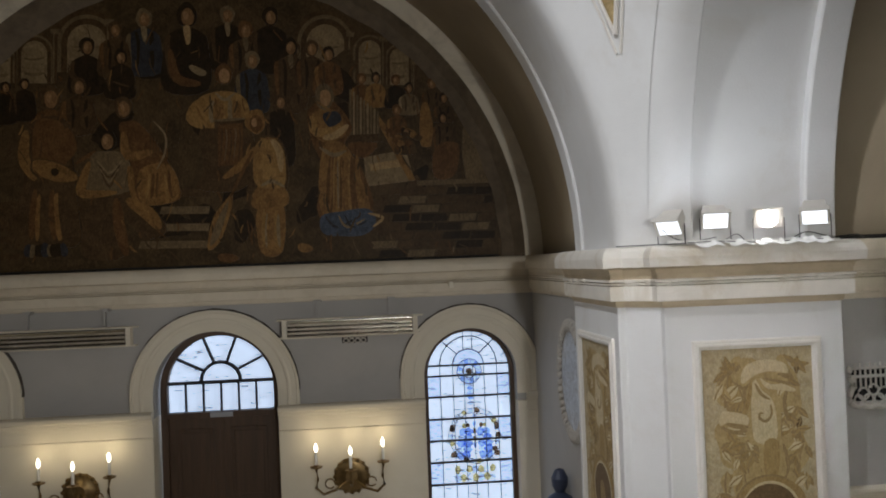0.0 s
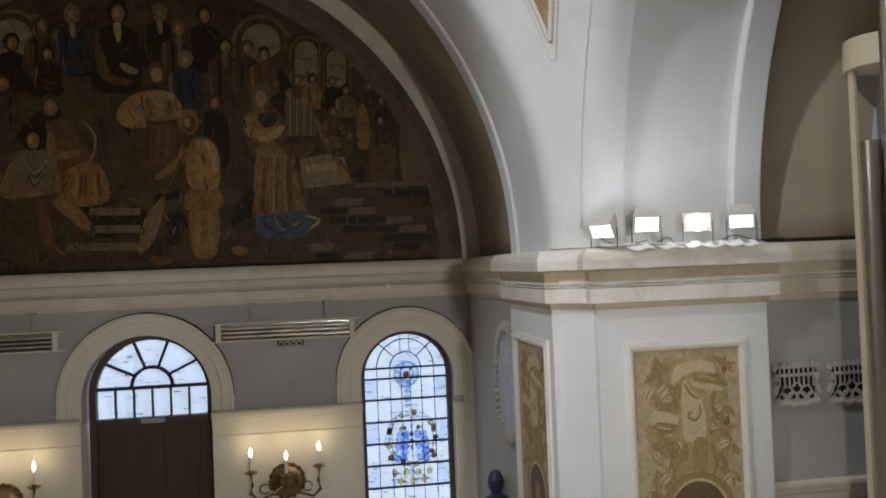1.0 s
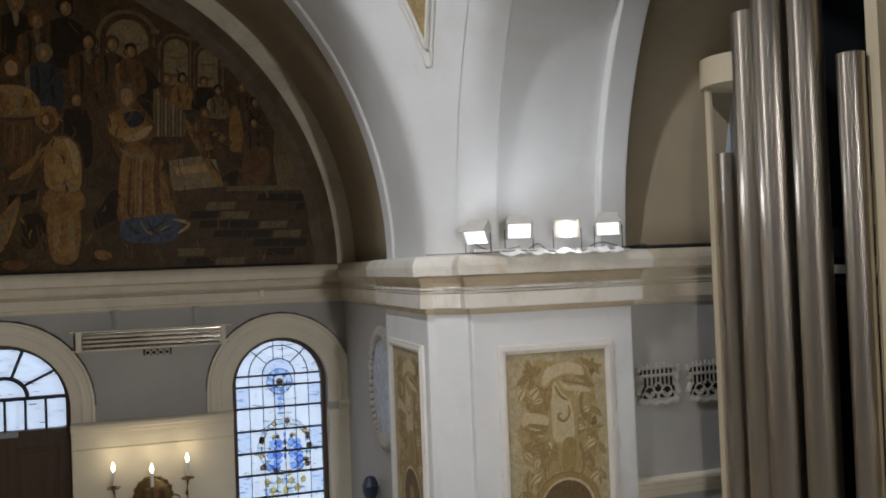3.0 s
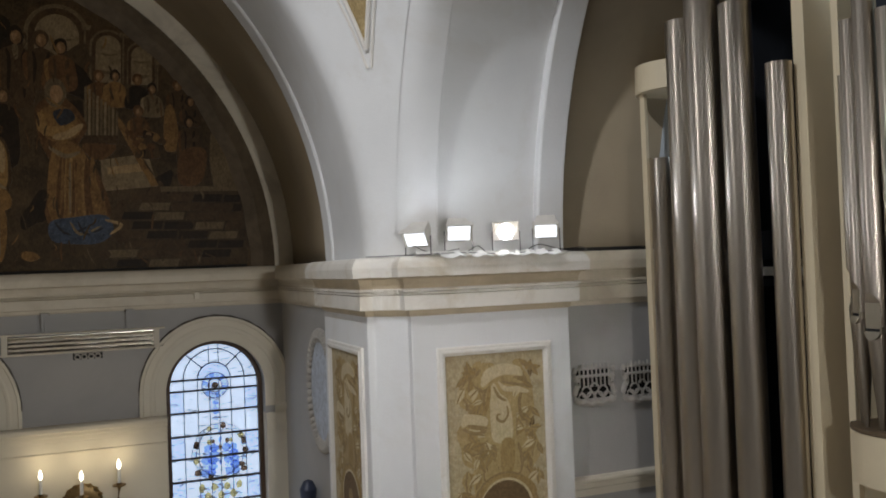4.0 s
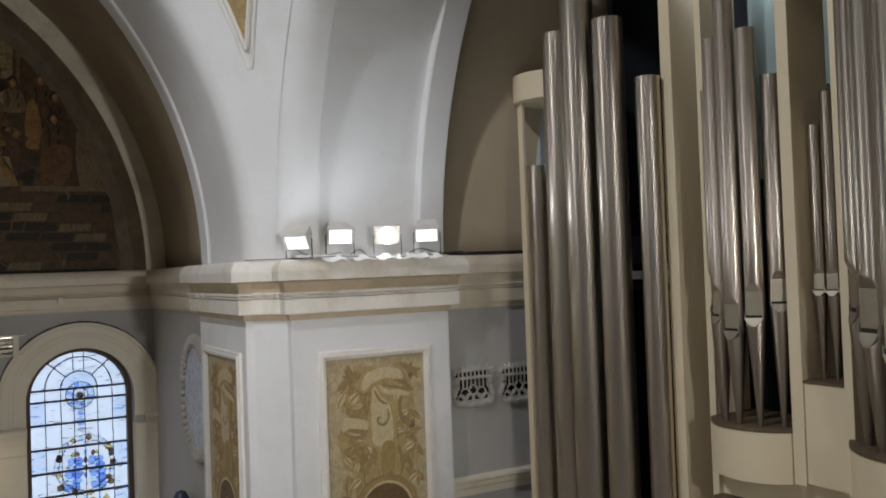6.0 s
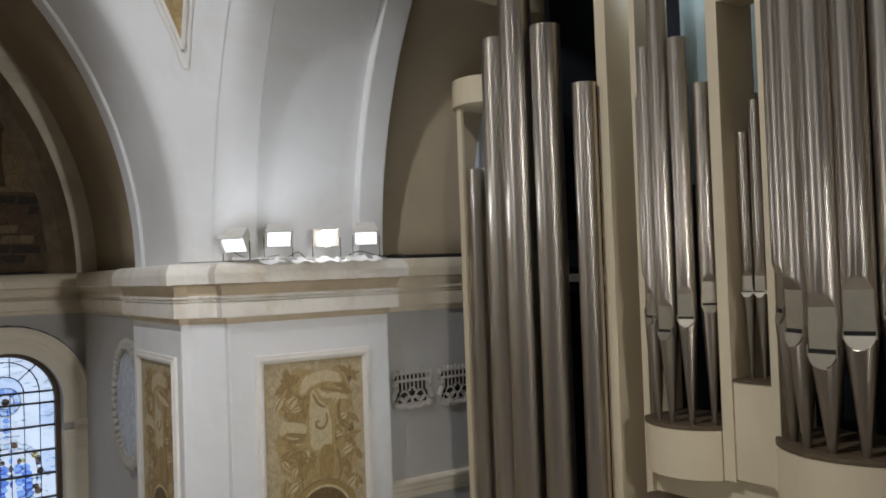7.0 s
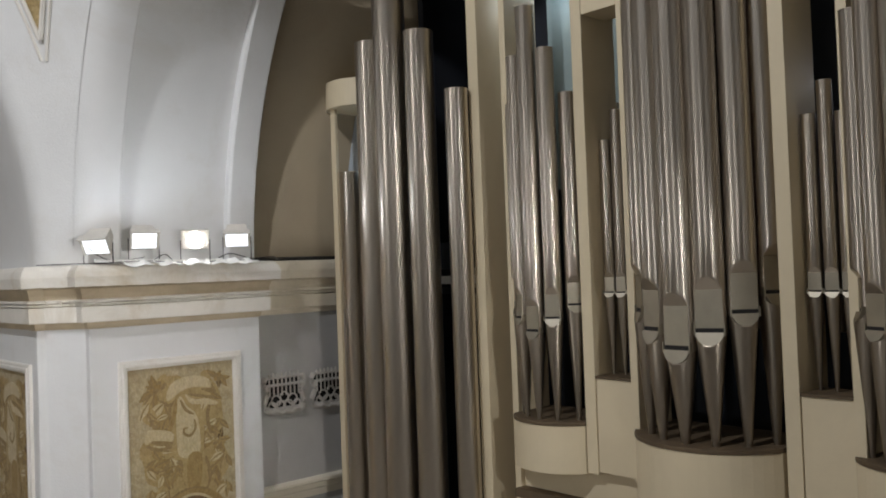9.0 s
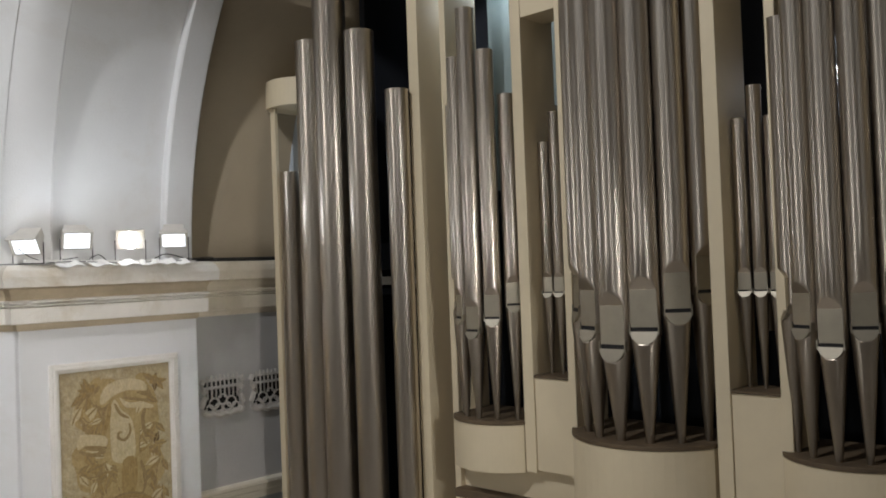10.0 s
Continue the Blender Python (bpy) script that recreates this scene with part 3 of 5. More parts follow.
box(bm, dc - 0.16, dc + 0.17, DYG - 0.075, DYG - 0.06, 3.37, 3.44)
part("sign_plate", bm, material("plate_grey", (0.35, 0.36, 0.38), 0.4, vary=0.1, scale=9), door, "small grey plate on the transom")
bm = bmesh.new()
GR = 0.78
yb = (DYG - 0.03, DYG + 0.03)
ring_bar(bm, dc, dsp + 0.09, 0.29, 0.05, 0, math.pi, *yb)
box(bm, dc - GR, dc + GR, yb[0], yb[1], dsp + 0.06, dsp + 0.11)
for deg in (35, 72, 108, 145):
    a = radians(deg)
    bar(bm, (dc + 0.29 * math.cos(a), dsp + 0.09 + 0.29 * math.sin(a)), (dc + 0.8 * math.cos(a), dsp + 0.8 * math.sin(a)), 0.04, *yb)
for i in range(1, 6):
    x = dc - GR + 2 * GR * i / 6
    box(bm, x - 0.015, x + 0.015, yb[0], yb[1], 3.45, dsp + 0.07)
part("glazing_bars", bm, LEAD, door)
edges = [0, 35, 72, 108, 145, 180]
for a0, a1 in zip(edges, edges[1:]):
    pane(door, fan_poly(dc, dsp + 0.09, 0.29, 0.74, radians(a0), radians(a1)), DYG, GLASS_W)
pane(door, fan_poly(dc, dsp + 0.09, 0, 0.28, 0, math.pi, 14), DYG, GLASS_W)
for i in range(6):
    x0, x1 = dc - GR + 2 * GR * i / 6, dc - GR + 2 * GR * (i + 1) / 6
    pane(door, [(x0, 3.45), (x1, 3.45), (x1, dsp + 0.085), (x0, dsp + 0.085)], DYG, GLASS_W)


def church_window(name, cx, spring, foot):
    w = thing(name, "round-headed leaded window with pale glass and a blue pictorial medallion", "window", kind="structure")
    y = NY + 0.27
    r = 0.64
    bm = bmesh.new()
    ring_bar(bm, cx, spring, 0.675, 0.09, 0, math.pi, y - 0.05, y + 0.07, 32)
    for s in (-1, 1):
        box(bm, cx + s * 0.675 - 0.045, cx + s * 0.675 + 0.045, y - 0.05, y + 0.07, foot, spring)
    box(bm, cx - 0.7, cx + 0.7, y - 0.05, y + 0.07, foot, foot + 0.08)
    part("window_frame", bm, WOOD, w, bevel=0.005)
    bm = bmesh.new()
    box(bm, cx - 0.72, cx + 0.72, NY - 0.1, NY + 0.4, foot - 0.05, foot + 0.002)
    part("window_sill", bm, CREAM, w, bevel=0.01)
    rows = [3.96, 3.80, 3.48, 3.14, 2.81, 2.48, 2.14, 1.81, 1.47, 1.13]
    cols = [-0.64, -0.44, -0.24, -0.07, 0.07, 0.24, 0.44, 0.64]
    bm = bmesh.new()
    for i, z in enumerate(rows):
        wd = 0.028
        box(bm, cx - r, cx + r, y - 0.02, y + 0.03, z - wd / 2, z + wd / 2)
    part("saddle_bars", bm, IRON, w)
    bm = bmesh.new()
    for c in cols[1:-1]:
        box(bm, cx + c - 0.006, cx + c + 0.006, y - 0.005, y + 0.012, foot + 0.08, rows[0])
    ring_bar(bm, cx, rows[0], 0.44, 0.018, 0, math.pi, y - 0.006, y + 0.012)
    ring_bar(bm, cx, rows[0], 0.24, 0.018, 0, math.pi, y - 0.006, y + 0.012)
    for deg in (45, 135):
        a = radians(deg)
        bar(bm, (cx + 0.24 * math.cos(a), rows[0] + 0.24 * math.sin(a)), (cx + 0.62 * math.cos(a), rows[0] - 0.03 + 0.62 * math.sin(a)), 0.018, y - 0.006, y + 0.012)
    for c in (-0.07, 0.07):
        box(bm, cx + c - 0.006, cx + c + 0.006, y - 0.005, y + 0.012, rows[0] + 0.24, spring + 0.62)
    part("lead_cames", bm, LEAD, w)
    # panes
    for a0, a1 in ((0, 45), (45, 90), (90, 135), (135, 180)):
        pane(w, fan_poly(cx, rows[0], 0.44, 0.60, radians(a0), radians(a1), 6), y, GLASS_W)
        pane(w, fan_poly(cx, rows[0], 0.24, 0.44, radians(a0), radians(a1), 6), y, GLASS_W)
    pane(w, fan_poly(cx, rows[0], 0, 0.24, 0, math.pi, 12), y, GLASS_L)
    for s in (-1, 1):
        pane(w, [(cx + s * 0.60, rows[0]), (cx + s * 0.64, rows[0]), (cx + s * 0.62, rows[0] + 0.1), (cx + s * 0.59, rows[0] + 0.12)], y, GLASS_W)
    zs = rows + [foot + 0.08]
    for i in range(len(zs) - 1):
        for j in range(len(cols) - 1):
            edge = j in (0, len(cols) - 2)
            m = GLASS_W
            if edge and (i + j) % 2:
                m = GLASS_L
            if 2 <= j <= 4 and i in (0, 1) and j == 3:
                m = GLASS_L
            pane(w, [(cx + cols[j], zs[i + 1]), (cx + cols[j + 1], zs[i + 1]), (cx + cols[j + 1], zs[i]), (cx + cols[j], zs[i])], y, m)
    # pictorial medallion and rosette: plain pieces of coloured glass
    rnd = random.Random(5)
    yy = y - 0.010
    for i in range(12):
        a0 = radians(30 * i)
        pane(w, fan_poly(cx + 0.01, 3.86, 0.10, 0.185, a0 + 0.03, a0 + 0.50, 3), yy, GLASS_B if i % 2 else GLASS_L, 0.004)
    pane(w, arc(cx + 0.01, 3.86, 0.05, 0, 2 * math.pi * 11 / 12, 11), yy, GLASS_N, 0.004)
    def shard(px, pz, rx, rz, mat):
        k, b0 = rnd.randint(5, 7), rnd.uniform(0, 6)
        layer_y[0] -= 0.00004
        pane(w, [(px + rx * rnd.uniform(0.75, 1.15) * math.cos(b0 + 2 * math.pi * t / k), pz + rz * rnd.uniform(0.75, 1.15) * math.sin(b0 + 2 * math.pi * t / k)) for t in range(k)], layer_y[0], mat, 0.004)

    layer_y = [yy]
    mx, mz = cx + 0.06, 2.86
    # two blue robed shapes under small brown and pale pieces, inside a broken brown oval
    for s in (-1, 1):
        for r in range(5):
            for c in range(2):
                shard(mx + s * (0.085 + 0.10 * c + 0.01 * r), mz + 0.07 - 0.09 * r, 0.078, 0.068, (GLASS_D, GLASS_B, GLASS_B, GLASS_L)[(r * 2 + c + (s > 0)) % 4])
        for c in range(3):
            shard(mx + s * (0.10 + 0.03 * c), mz + 0.17 + 0.03 * (c % 2), 0.035, 0.045, (GLASS_N, GLASS_W, GLASS_Y)[c])
        shard(mx + s * 0.33, mz - 0.27, 0.06, 0.05, GLASS_N)
        shard(mx + s * 0.34, mz + 0.14, 0.04, 0.07, GLASS_N)
    for q in range(5):
        shard(mx, mz + 0.30 - 0.11 * q, 0.030, 0.055, (GLASS_L, GLASS_B, GLASS_N, GLASS_N, GLASS_D)[q])
    for q in range(22):
        a = 2 * math.pi * q / 22
        shard(mx + 0.36 * math.cos(a), mz + 0.01 + 0.39 * math.sin(a), 0.050, 0.050, (GLASS_N, GLASS_L, GLASS_Y, GLASS_W, GLASS_W)[q % 5])
    for q in range(14):
        shard(mx - 0.28 + 0.09 * (q % 7), mz - 0.50 - 0.13 * (q // 7), 0.06, 0.075, (GLASS_Y, GLASS_W, GLASS_Y, GLASS_L)[q % 4])
    for q in range(4):
        shard(cx + 0.01, 3.60 - 0.075 * q, 0.05, 0.036, (GLASS_B, GLASS_L)[q % 2])
    # thin painted outlines of the oval and the rosette
    bm = bmesh.new()
    for r0, r1 in ((0.40, 0.43), (0.34, 0.36)):
        pts = [(mx + r0 * math.cos(2 * math.pi * q / 36) * (1 + 0.04 * math.sin(5 * q)), mz + 0.01 + r1 * math.sin(2 * math.pi * q / 36) * (1 + 0.04 * math.cos(4 * q))) for q in range(37)]
        for a, b in zip(pts, pts[1:]):
            bar(bm, a, b, 0.010, y - 0.02, y - 0.015)
    for r0 in (0.10, 0.19):
        ring_bar(bm, cx + 0.01, 3.86, r0, 0.012, 0, 2 * math.pi, y - 0.02, y - 0.015)
    part("medallion_lead", bm, LEAD, w)
    return w


church_window("window_1", WIN_E[0], WIN_E[3], 0.95)
church_window("window_2", WIN_W[0], WIN_W[3], 0.95)

# ---- lunette mural: dark oil painting, its people reduced to plain draped shapes ----
MR = 4.28
mural = thing("mural", "large darkened lunette mural of a columned hall with draped shapes", "mural")
bm = bmesh.new()
prism(bm, [(CX - MR, 5.60)] + list(reversed(arc(CX, 5.62, MR, 0, math.pi, 64))) + [(CX + MR, 5.60)], -0.02, 0, upright(NY))
MURAL = paint("mural_ground", (0.040, 0.026, 0.011), (0.080, 0.050, 0.021), 1.3, 0.5, (0.105, 0.066, 0.027))
part("painted_ground", bm, MURAL, mural)
PIG = {
    "ochre": paint("pigment_ochre", (0.225, 0.122, 0.036), (0.13, 0.066, 0.020), 5, 0.5, (0.32, 0.185, 0.062)),
    "gold": paint("pigment_gold", (0.285, 0.165, 0.052), (0.19, 0.103, 0.030), 6, 0.5, (0.36, 0.22, 0.08)),
    "rust": paint("pigment_rust", (0.125, 0.062, 0.021), (0.080, 0.038, 0.013), 5, 0.5, (0.18, 0.092, 0.034)),
    "umber": paint("pigment_umber", (0.050, 0.029, 0.012), (0.078, 0.046, 0.019), 4, 0.5, (0.108, 0.065, 0.027)),
    "blue": paint("pigment_blue", (0.034, 0.036, 0.040), (0.024, 0.022, 0.021), 5, 0.5, (0.075, 0.078, 0.075)),
    "skin": paint("pigment_flesh", (0.22, 0.122, 0.050), (0.15, 0.080, 0.032), 7, 0.5, (0.29, 0.165, 0.07)),
    "stone": paint("pigment_stone", (0.155, 0.108, 0.052), (0.105, 0.072, 0.034), 3, 0.5, (0.20, 0.14, 0.07)),
    "haze": paint("pigment_haze", (0.235, 0.168, 0.085), (0.165, 0.115, 0.056), 4, 0.5, (0.30, 0.22, 0.115)),
    "pale": paint("pigment_cream", (0.36, 0.24, 0.105), (0.26, 0.165, 0.068), 4, 0.5, (0.45, 0.31, 0.15)),
    "flesh": paint("pigment_warm", (0.34, 0.20, 0.090), (0.25, 0.14, 0.058), 7, 0.5),
    "azure": paint("pigment_azure", (0.060, 0.074, 0.105), (0.036, 0.042, 0.055), 6, 0.5, (0.15, 0.17, 0.19)),
    "ground": MURAL,
    "black": paint("pigment_black", (0.020, 0.013, 0.006), (0.032, 0.020, 0.009), 4, 0.5),
}
LIT = {"ochre": "gold", "rust": "ochre", "umber": "rust", "blue": "stone", "stone": "haze", "black": "umber", "gold": "haze"}
DIM = {"ochre": "rust", "rust": "umber", "umber": "black", "blue": "black", "stone": "umber", "black": "black", "gold": "ochre"}
layer = [0]


def daub(poly, pig, name="painted_shape"):
    layer[0] += 1
    bm = bmesh.new()
    y = NY - 0.0205 - 0.00005 * layer[0]
    vs = [bm.verts.new((x, y, z)) for x, z in poly]
    bm.faces.new(vs)
    for v in [bm.verts.new((v.co.x, NY - 0.0195, v.co.z)) for v in vs]:
        pass
    bm.verts.ensure_lookup_table()
    n = len(poly)
    for i in range(n):
        bm.faces.new((bm.verts[i], bm.verts[(i + 1) % n], bm.verts[n + (i + 1) % n], bm.verts[n + i]))
    return part(name, bm, PIG[pig], mural)


def blob(x, z, rx, rz, wob=0.08, n=18, tilt=0.0, seed=1):
    r = random.Random(seed)
    out = []
    ph = r.uniform(0, 6)
    for i in range(n):
        a = 2 * math.pi * i / n
        k = 1 + wob * math.sin(3 * a + ph) + wob * 0.6 * math.sin(5 * a + 2 * ph)
        u, v = rx * k * math.cos(a), rz * k * math.sin(a)
        out.append((x + u * math.cos(tilt) - v * math.sin(tilt), z + u * math.sin(tilt) + v * math.cos(tilt)))
    return out


def smooth(pts, k=4):
    out = []
    n = len(pts)
    for i in range(n):
        p0, p1, p2, p3 = (Vector(pts[(i + d) % n]) for d in (-1, 0, 1, 2))
        for q in range(k):
            t = q / k
            out.append(tuple(0.5 * ((2 * p1) + (p2 - p0) * t + (2 * p0 - 5 * p1 + 4 * p2 - p3) * t * t + (3 * p1 - p0 - 3 * p2 + p3) * t ** 3)))
    return out


def stroke(pts, w, pig):
    """A brush stroke that swells and tapers along its points."""
    ps = [Vector(p) for p in pts]
    fine = []
    for i in range(len(ps) - 1):
        for q in range(4):
            p0, p1, p2, p3 = ps[max(i - 1, 0)], ps[i], ps[i + 1], ps[min(i + 2, len(ps) - 1)]
            t = q / 4
            fine.append(0.5 * ((2 * p1) + (p2 - p0) * t + (2 * p0 - 5 * p1 + 4 * p2 - p3) * t * t + (3 * p1 - p0 - 3 * p2 + p3) * t ** 3))
    fine.append(ps[-1])
    m = len(fine) - 1
    a, b = [], []
    for i, p in enumerate(fine):
        d = (fine[min(i + 1, m)] - fine[max(i - 1, 0)])
        d = Vector((-d.y, d.x)).normalized() * w * 0.5 * math.sqrt(max(0.02, math.sin(math.pi * (i + 0.25) / (m + 0.5))))
        a.append(tuple(p + d))
        b.append(tuple(p - d))
    layer[0] += 1
    y = NY - 0.0205 - 0.00005 * layer[0]
    bm = bmesh.new()
    va = [bm.verts.new((p[0], y, p[1])) for p in a]
    vb = [bm.verts.new((p[0], y, p[1])) for p in b]
    for i in range(m):
        bm.faces.new((va[i], va[i + 1], vb[i + 1], vb[i]))
    me = bpy.data.meshes.new("brush_stroke")
    bm.normal_update()
    for f in bm.faces:
        if f.normal.y > 0:
            f.normal_flip()
    bm.to_mesh(me)
    bm.free()
    me.materials.append(PIG[pig])
    ob = new("brush_stroke", me)
    ob.parent = mural


def at(u, v):
    """Place on the mural from the painter's grid: u to the right and v down, 118 squares to the metre."""
    return (-5.207 + 0.008244 * u - 0.000284 * v, 9.642 - 0.0002 * u - 0.0084 * v)


def fill(pts, pig, k=4):
    daub(smooth([at(u, v) for u, v in pts], k), pig)


def oval(u, v, ru, rv, pig, tilt=0.0, wob=0.05, seed=1):
    x, z = at(u, v)
    daub(blob(x, z, ru * 0.00824, rv * 0.0084, wob, 18, -tilt, seed), pig)


def line(pts, w, pig):
    stroke([at(u, v) for u, v in pts], w * 0.0083, pig)


def folds(u, v0, v1, half, pig, n, seed, spread=1.25):
    """Hanging folds of cloth, alternately lit and dim, fanning out downwards."""
    r = random.Random(seed)
    for i in range(n):
        f = -1 + 2 * (i + 0.5) / n
        a = u + f * half * 0.72
        b = u + f * half * spread * 0.78
        line([(a, v0 + r.uniform(0, 0.15) * (v1 - v0)), (a * 0.5 + b * 0.5 + r.uniform(-2, 2), (v0 + v1) / 2), (b, v1 - r.uniform(0.02, 0.1) * (v1 - v0))], half * r.uniform(0.16, 0.34), (DIM[pig], pig, LIT[pig], DIM[pig])[(i + seed) % 4])


def top_shape(u, v, r, hair="black", tone="skin"):
    """Plain rounded top of a draped shape: dark mass behind, small warm oval before it."""
    oval(u, v - 0.1 * r, r * 0.95, r * 1.15, hair, 0, 0.05, int(u))
    oval(u + 0.08 * r, v + 0.1 * r, r * 0.60, r * 0.82, tone, 0, 0.02, int(v))
    oval(u - 0.1 * r, v + 0.0 * r, r * 0.26, r * 0.42, "flesh", 0, 0.05, int(u + v))


def bust(u, v, r, pig, down, hair="black", tone="skin", cravat=None):
    """A draped shape of the back rows: sloping shoulders that fade into the dark below."""
    w = r * 2.0
    fill([(u - w * 1.05, v + down), (u - w * 0.98, v + 2.6 * r), (u - w * 0.72, v + 1.6 * r), (u - r * 0.3, v + 1.05 * r), (u + r * 0.3, v + 1.05 * r), (u + w * 0.72, v + 1.6 * r), (u + w * 0.98, v + 2.6 * r), (u + w * 1.0, v + down)], pig)
    line([(u - w * 0.8, v + 1.75 * r), (u - w * 0.9, v + 2.7 * r), (u - w * 0.75, v + down * 0.85)], r * 0.55, LIT[pig])
    line([(u - w * 0.45, v + 1.5 * r), (u - w * 0.3, v + 3.0 * r), (u - w * 0.35, v + down * 0.9)], r * 0.4, DIM[pig])
    line([(u + w * 0.5, v + 1.5 * r), (u + w * 0.45, v + 3.0 * r), (u + w * 0.55, v + down * 0.9)], r * 0.5, DIM[pig])
    line([(u + w * 0.85, v + 2.0 * r), (u + w * 0.45, v + 3.4 * r), (u - w * 0.1, v + 3.7 * r)], r * 0.6, pig)
    top_shape(u, v, r, hair, tone)
    if cravat:
        fill([(u - r * 0.3, v + 1.0 * r), (u + r * 0.3, v + 1.0 * r), (u + r * 0.36, v + 2.3 * r), (u + r * 0.05, v + 2.7 * r), (u - r * 0.2, v + 2.0 * r)], cravat, 3)


def painted_arch(u, top, half, foot, inside="haze"):
    for grow, pig in ((1.75, "umber"), (1.5, "stone"), (1.3, "umber"), (1.0, inside)):
        r = half * grow
        daub([at(u + r * math.cos(t), top + half - r * math.sin(t)) for t in [math.pi * q / 16 for q in range(17)]] + [at(u - r, foot), at(u + r, foot)], pig)
    for q in range(4):
        v = top + half * 0.8 + (foot - top - half) * q / 4
        line([(u - half * 0.8, v), (u, v + 2), (u + half * 0.8, v - 1)], 3 + q, "stone" if q % 2 else "haze")


def column(u, top, foot, w=5):
    fill([(u - w, top), (u + w, top), (u + w * 0.8, foot), (u - w * 0.8, foot)], "umber", 1)
    line([(u - w * 0.4, top), (u - w * 0.4, foot)], w * 0.7, "stone")
    fill([(u - w * 1.6, top - 3), (u + w * 1.6, top - 3), (u + w * 1.2, top + 6), (u - w * 1.2, top + 6)], "stone", 1)


# painted hall: arcade on both sides, hazy light beyond
for u, top, half, foot in ((62, 76, 22, 150), (152, 46, 34, 130), (571, 42, 34, 130), (651, 70, 20, 150), (705, 84, 17, 150), (8, 88, 14, 150)):
    painted_arch(u, top, half, foot)
for u, top, foot in ((97, 58, 150), (616, 58, 150), (677, 66, 150), (733, 108, 160), (190, 40, 150)):
    column(u, top, foot)
rb = random.Random(17)
for i in range(46):
    u, v = rb.uniform(10, 800), rb.uniform(20, 400)
    if math.hypot(u - 366, v - 470) < 430:
        oval(u, v, rb.uniform(16, 44), rb.uniform(14, 36), rb.choice(("black", "umber", "black", "ground")), rb.uniform(-1, 1), 0.14, i)
# steps in the middle, pale landing and paved floor
for i in range(4):
    v = 335 + 30 * i
    fill([(300 - 18 * i, v), (366, v), (364, v + 13), (296 - 18 * i, v + 13)], "stone" if i else "umber", 1)
    fill([(0, v + 20), (40 + 4 * i, v + 20), (40 + 4 * i, v + 30), (0, v + 30)], "umber", 1)
fill([(640, 280), (716, 266), (732, 322), (644, 332)], "haze", 1)
fill([(650, 292), (712, 282), (716, 296), (652, 304)], "pale", 1)
fill([(668, 206), (680, 222), (734, 320), (722, 322), (664, 216)], "ochre", 1)
fill([(736, 322), (868, 318), (872, 326), (738, 331)], "stone", 1)
fill([(820, 232), (836, 214), (858, 280), (866, 316), (826, 318)], "stone", 2)
for i in range(8):
    v = 334 + 16 * i
    for q in range(4):
        u0 = 690 + 52 * q - 6 * i + 22 * (i % 2)
        u1 = min(u0 + 48, 876 + i)
        if u1 > u0 + 6:
            fill([(u0, v), (u1, v - 1), (u1 - 3, v + 12), (u0 - 4, v + 13)], ("umber", "black", "umber", "stone", "black")[(i * 3 + q * 2) % 5], 1)
# back rows of draped shapes
for u, v, r, pig, down, hair, cravat in ((250, 36, 15, "blue", 95, "stone", "haze"), (396, 28, 14, "black", 95, "stone", "haze"), (428, 54, 14, "umber", 80, "rust", "stone"),
                                         (472, 30, 15, "black", 95, "black", None), (508, 84, 14, "umber", 110, "black", "stone"), (546, 86, 13, "umber", 80, "umber", None), (576, 96, 12, "rust", 70, "black", None)):
    bust(u, v, r, pig, down, hair, "skin", cravat)
for u, v, r, pig, down, hair in ((152, 86, 14, "black", 80, "black"), (200, 56, 13, "umber", 80, "umber"), (210, 104, 12, "black", 70, "black"), (138, 156, 14, "umber", 80, "umber"), (90, 178, 16, "rust", 40, "umber"),
                                 (14, 158, 9, "black", 60, "black"), (46, 152, 9, "black", 60, "black"), (440, 108, 14, "blue", 90, "stone"), (490, 182, 12, "black", 110, "umber")):
    bust(u, v, r, pig, down, hair)
bust(325, 30, 19, "black", 130, "black", "skin", "pale")
line([(296, 90), (308, 140), (350, 150)], 17, "rust")
line([(330, 118), (346, 128), (360, 132)], 13, "haze")
# crowd beside the arcade
for i, (u, v, pig) in enumerate(((636, 140, "rust"), (662, 138, "ochre"), (698, 142, "black"), (722, 156, "stone"), (764, 148, "umber"), (786, 174, "umber"), (700, 196, "rust"), (716, 236, "umber"))):
    bust(u, v, 9, pig, 52 - 2 * i, "black" if i % 2 else "rust")
fill([(744, 190), (758, 186), (768, 250), (752, 262), (742, 250)], "ochre")
bust(784, 210, 9, "umber", 70)
fill([(770, 262), (812, 256), (806, 312), (768, 316)], "rust")
for i in range(9):
    oval(694 + 9 * i % 50, 240 + 5 * (i % 4), 7, 6, ("rust", "ochre", "umber")[i % 3], 0, 0.1, i)
# small organ of pipes on its stand
for i in range(9):
    u = 614 + 6.2 * i
    fill([(u, 158 + 5 * i), (u + 4, 158 + 5 * i), (u + 4, 240), (u, 240)], "haze" if i % 2 else "stone", 1)
fill([(612, 240), (668, 238), (664, 252), (612, 254)], "umber", 1)
fill([(612, 254), (664, 254), (656, 272), (636, 282), (618, 272)], "rust", 2)
# lute bearer in dark rust
fill([(52, 226), (80, 208), (112, 210), (126, 238), (130, 300), (140, 380), (136, 432), (30, 436), (34, 380), (48, 310), (46, 260)], "umber")
folds(84, 330, 430, 50, "rust", 10, 3)
fill([(64, 220), (92, 212), (114, 226), (118, 290), (66, 296)], "rust")
line([(50, 232), (46, 280), (66, 318)], 20, "ochre")
line([(118, 228), (128, 262), (112, 286)], 17, "rust")
top_shape(90, 176, 19, "umber")
oval(98, 305, 46, 20, "umber", 0.35)
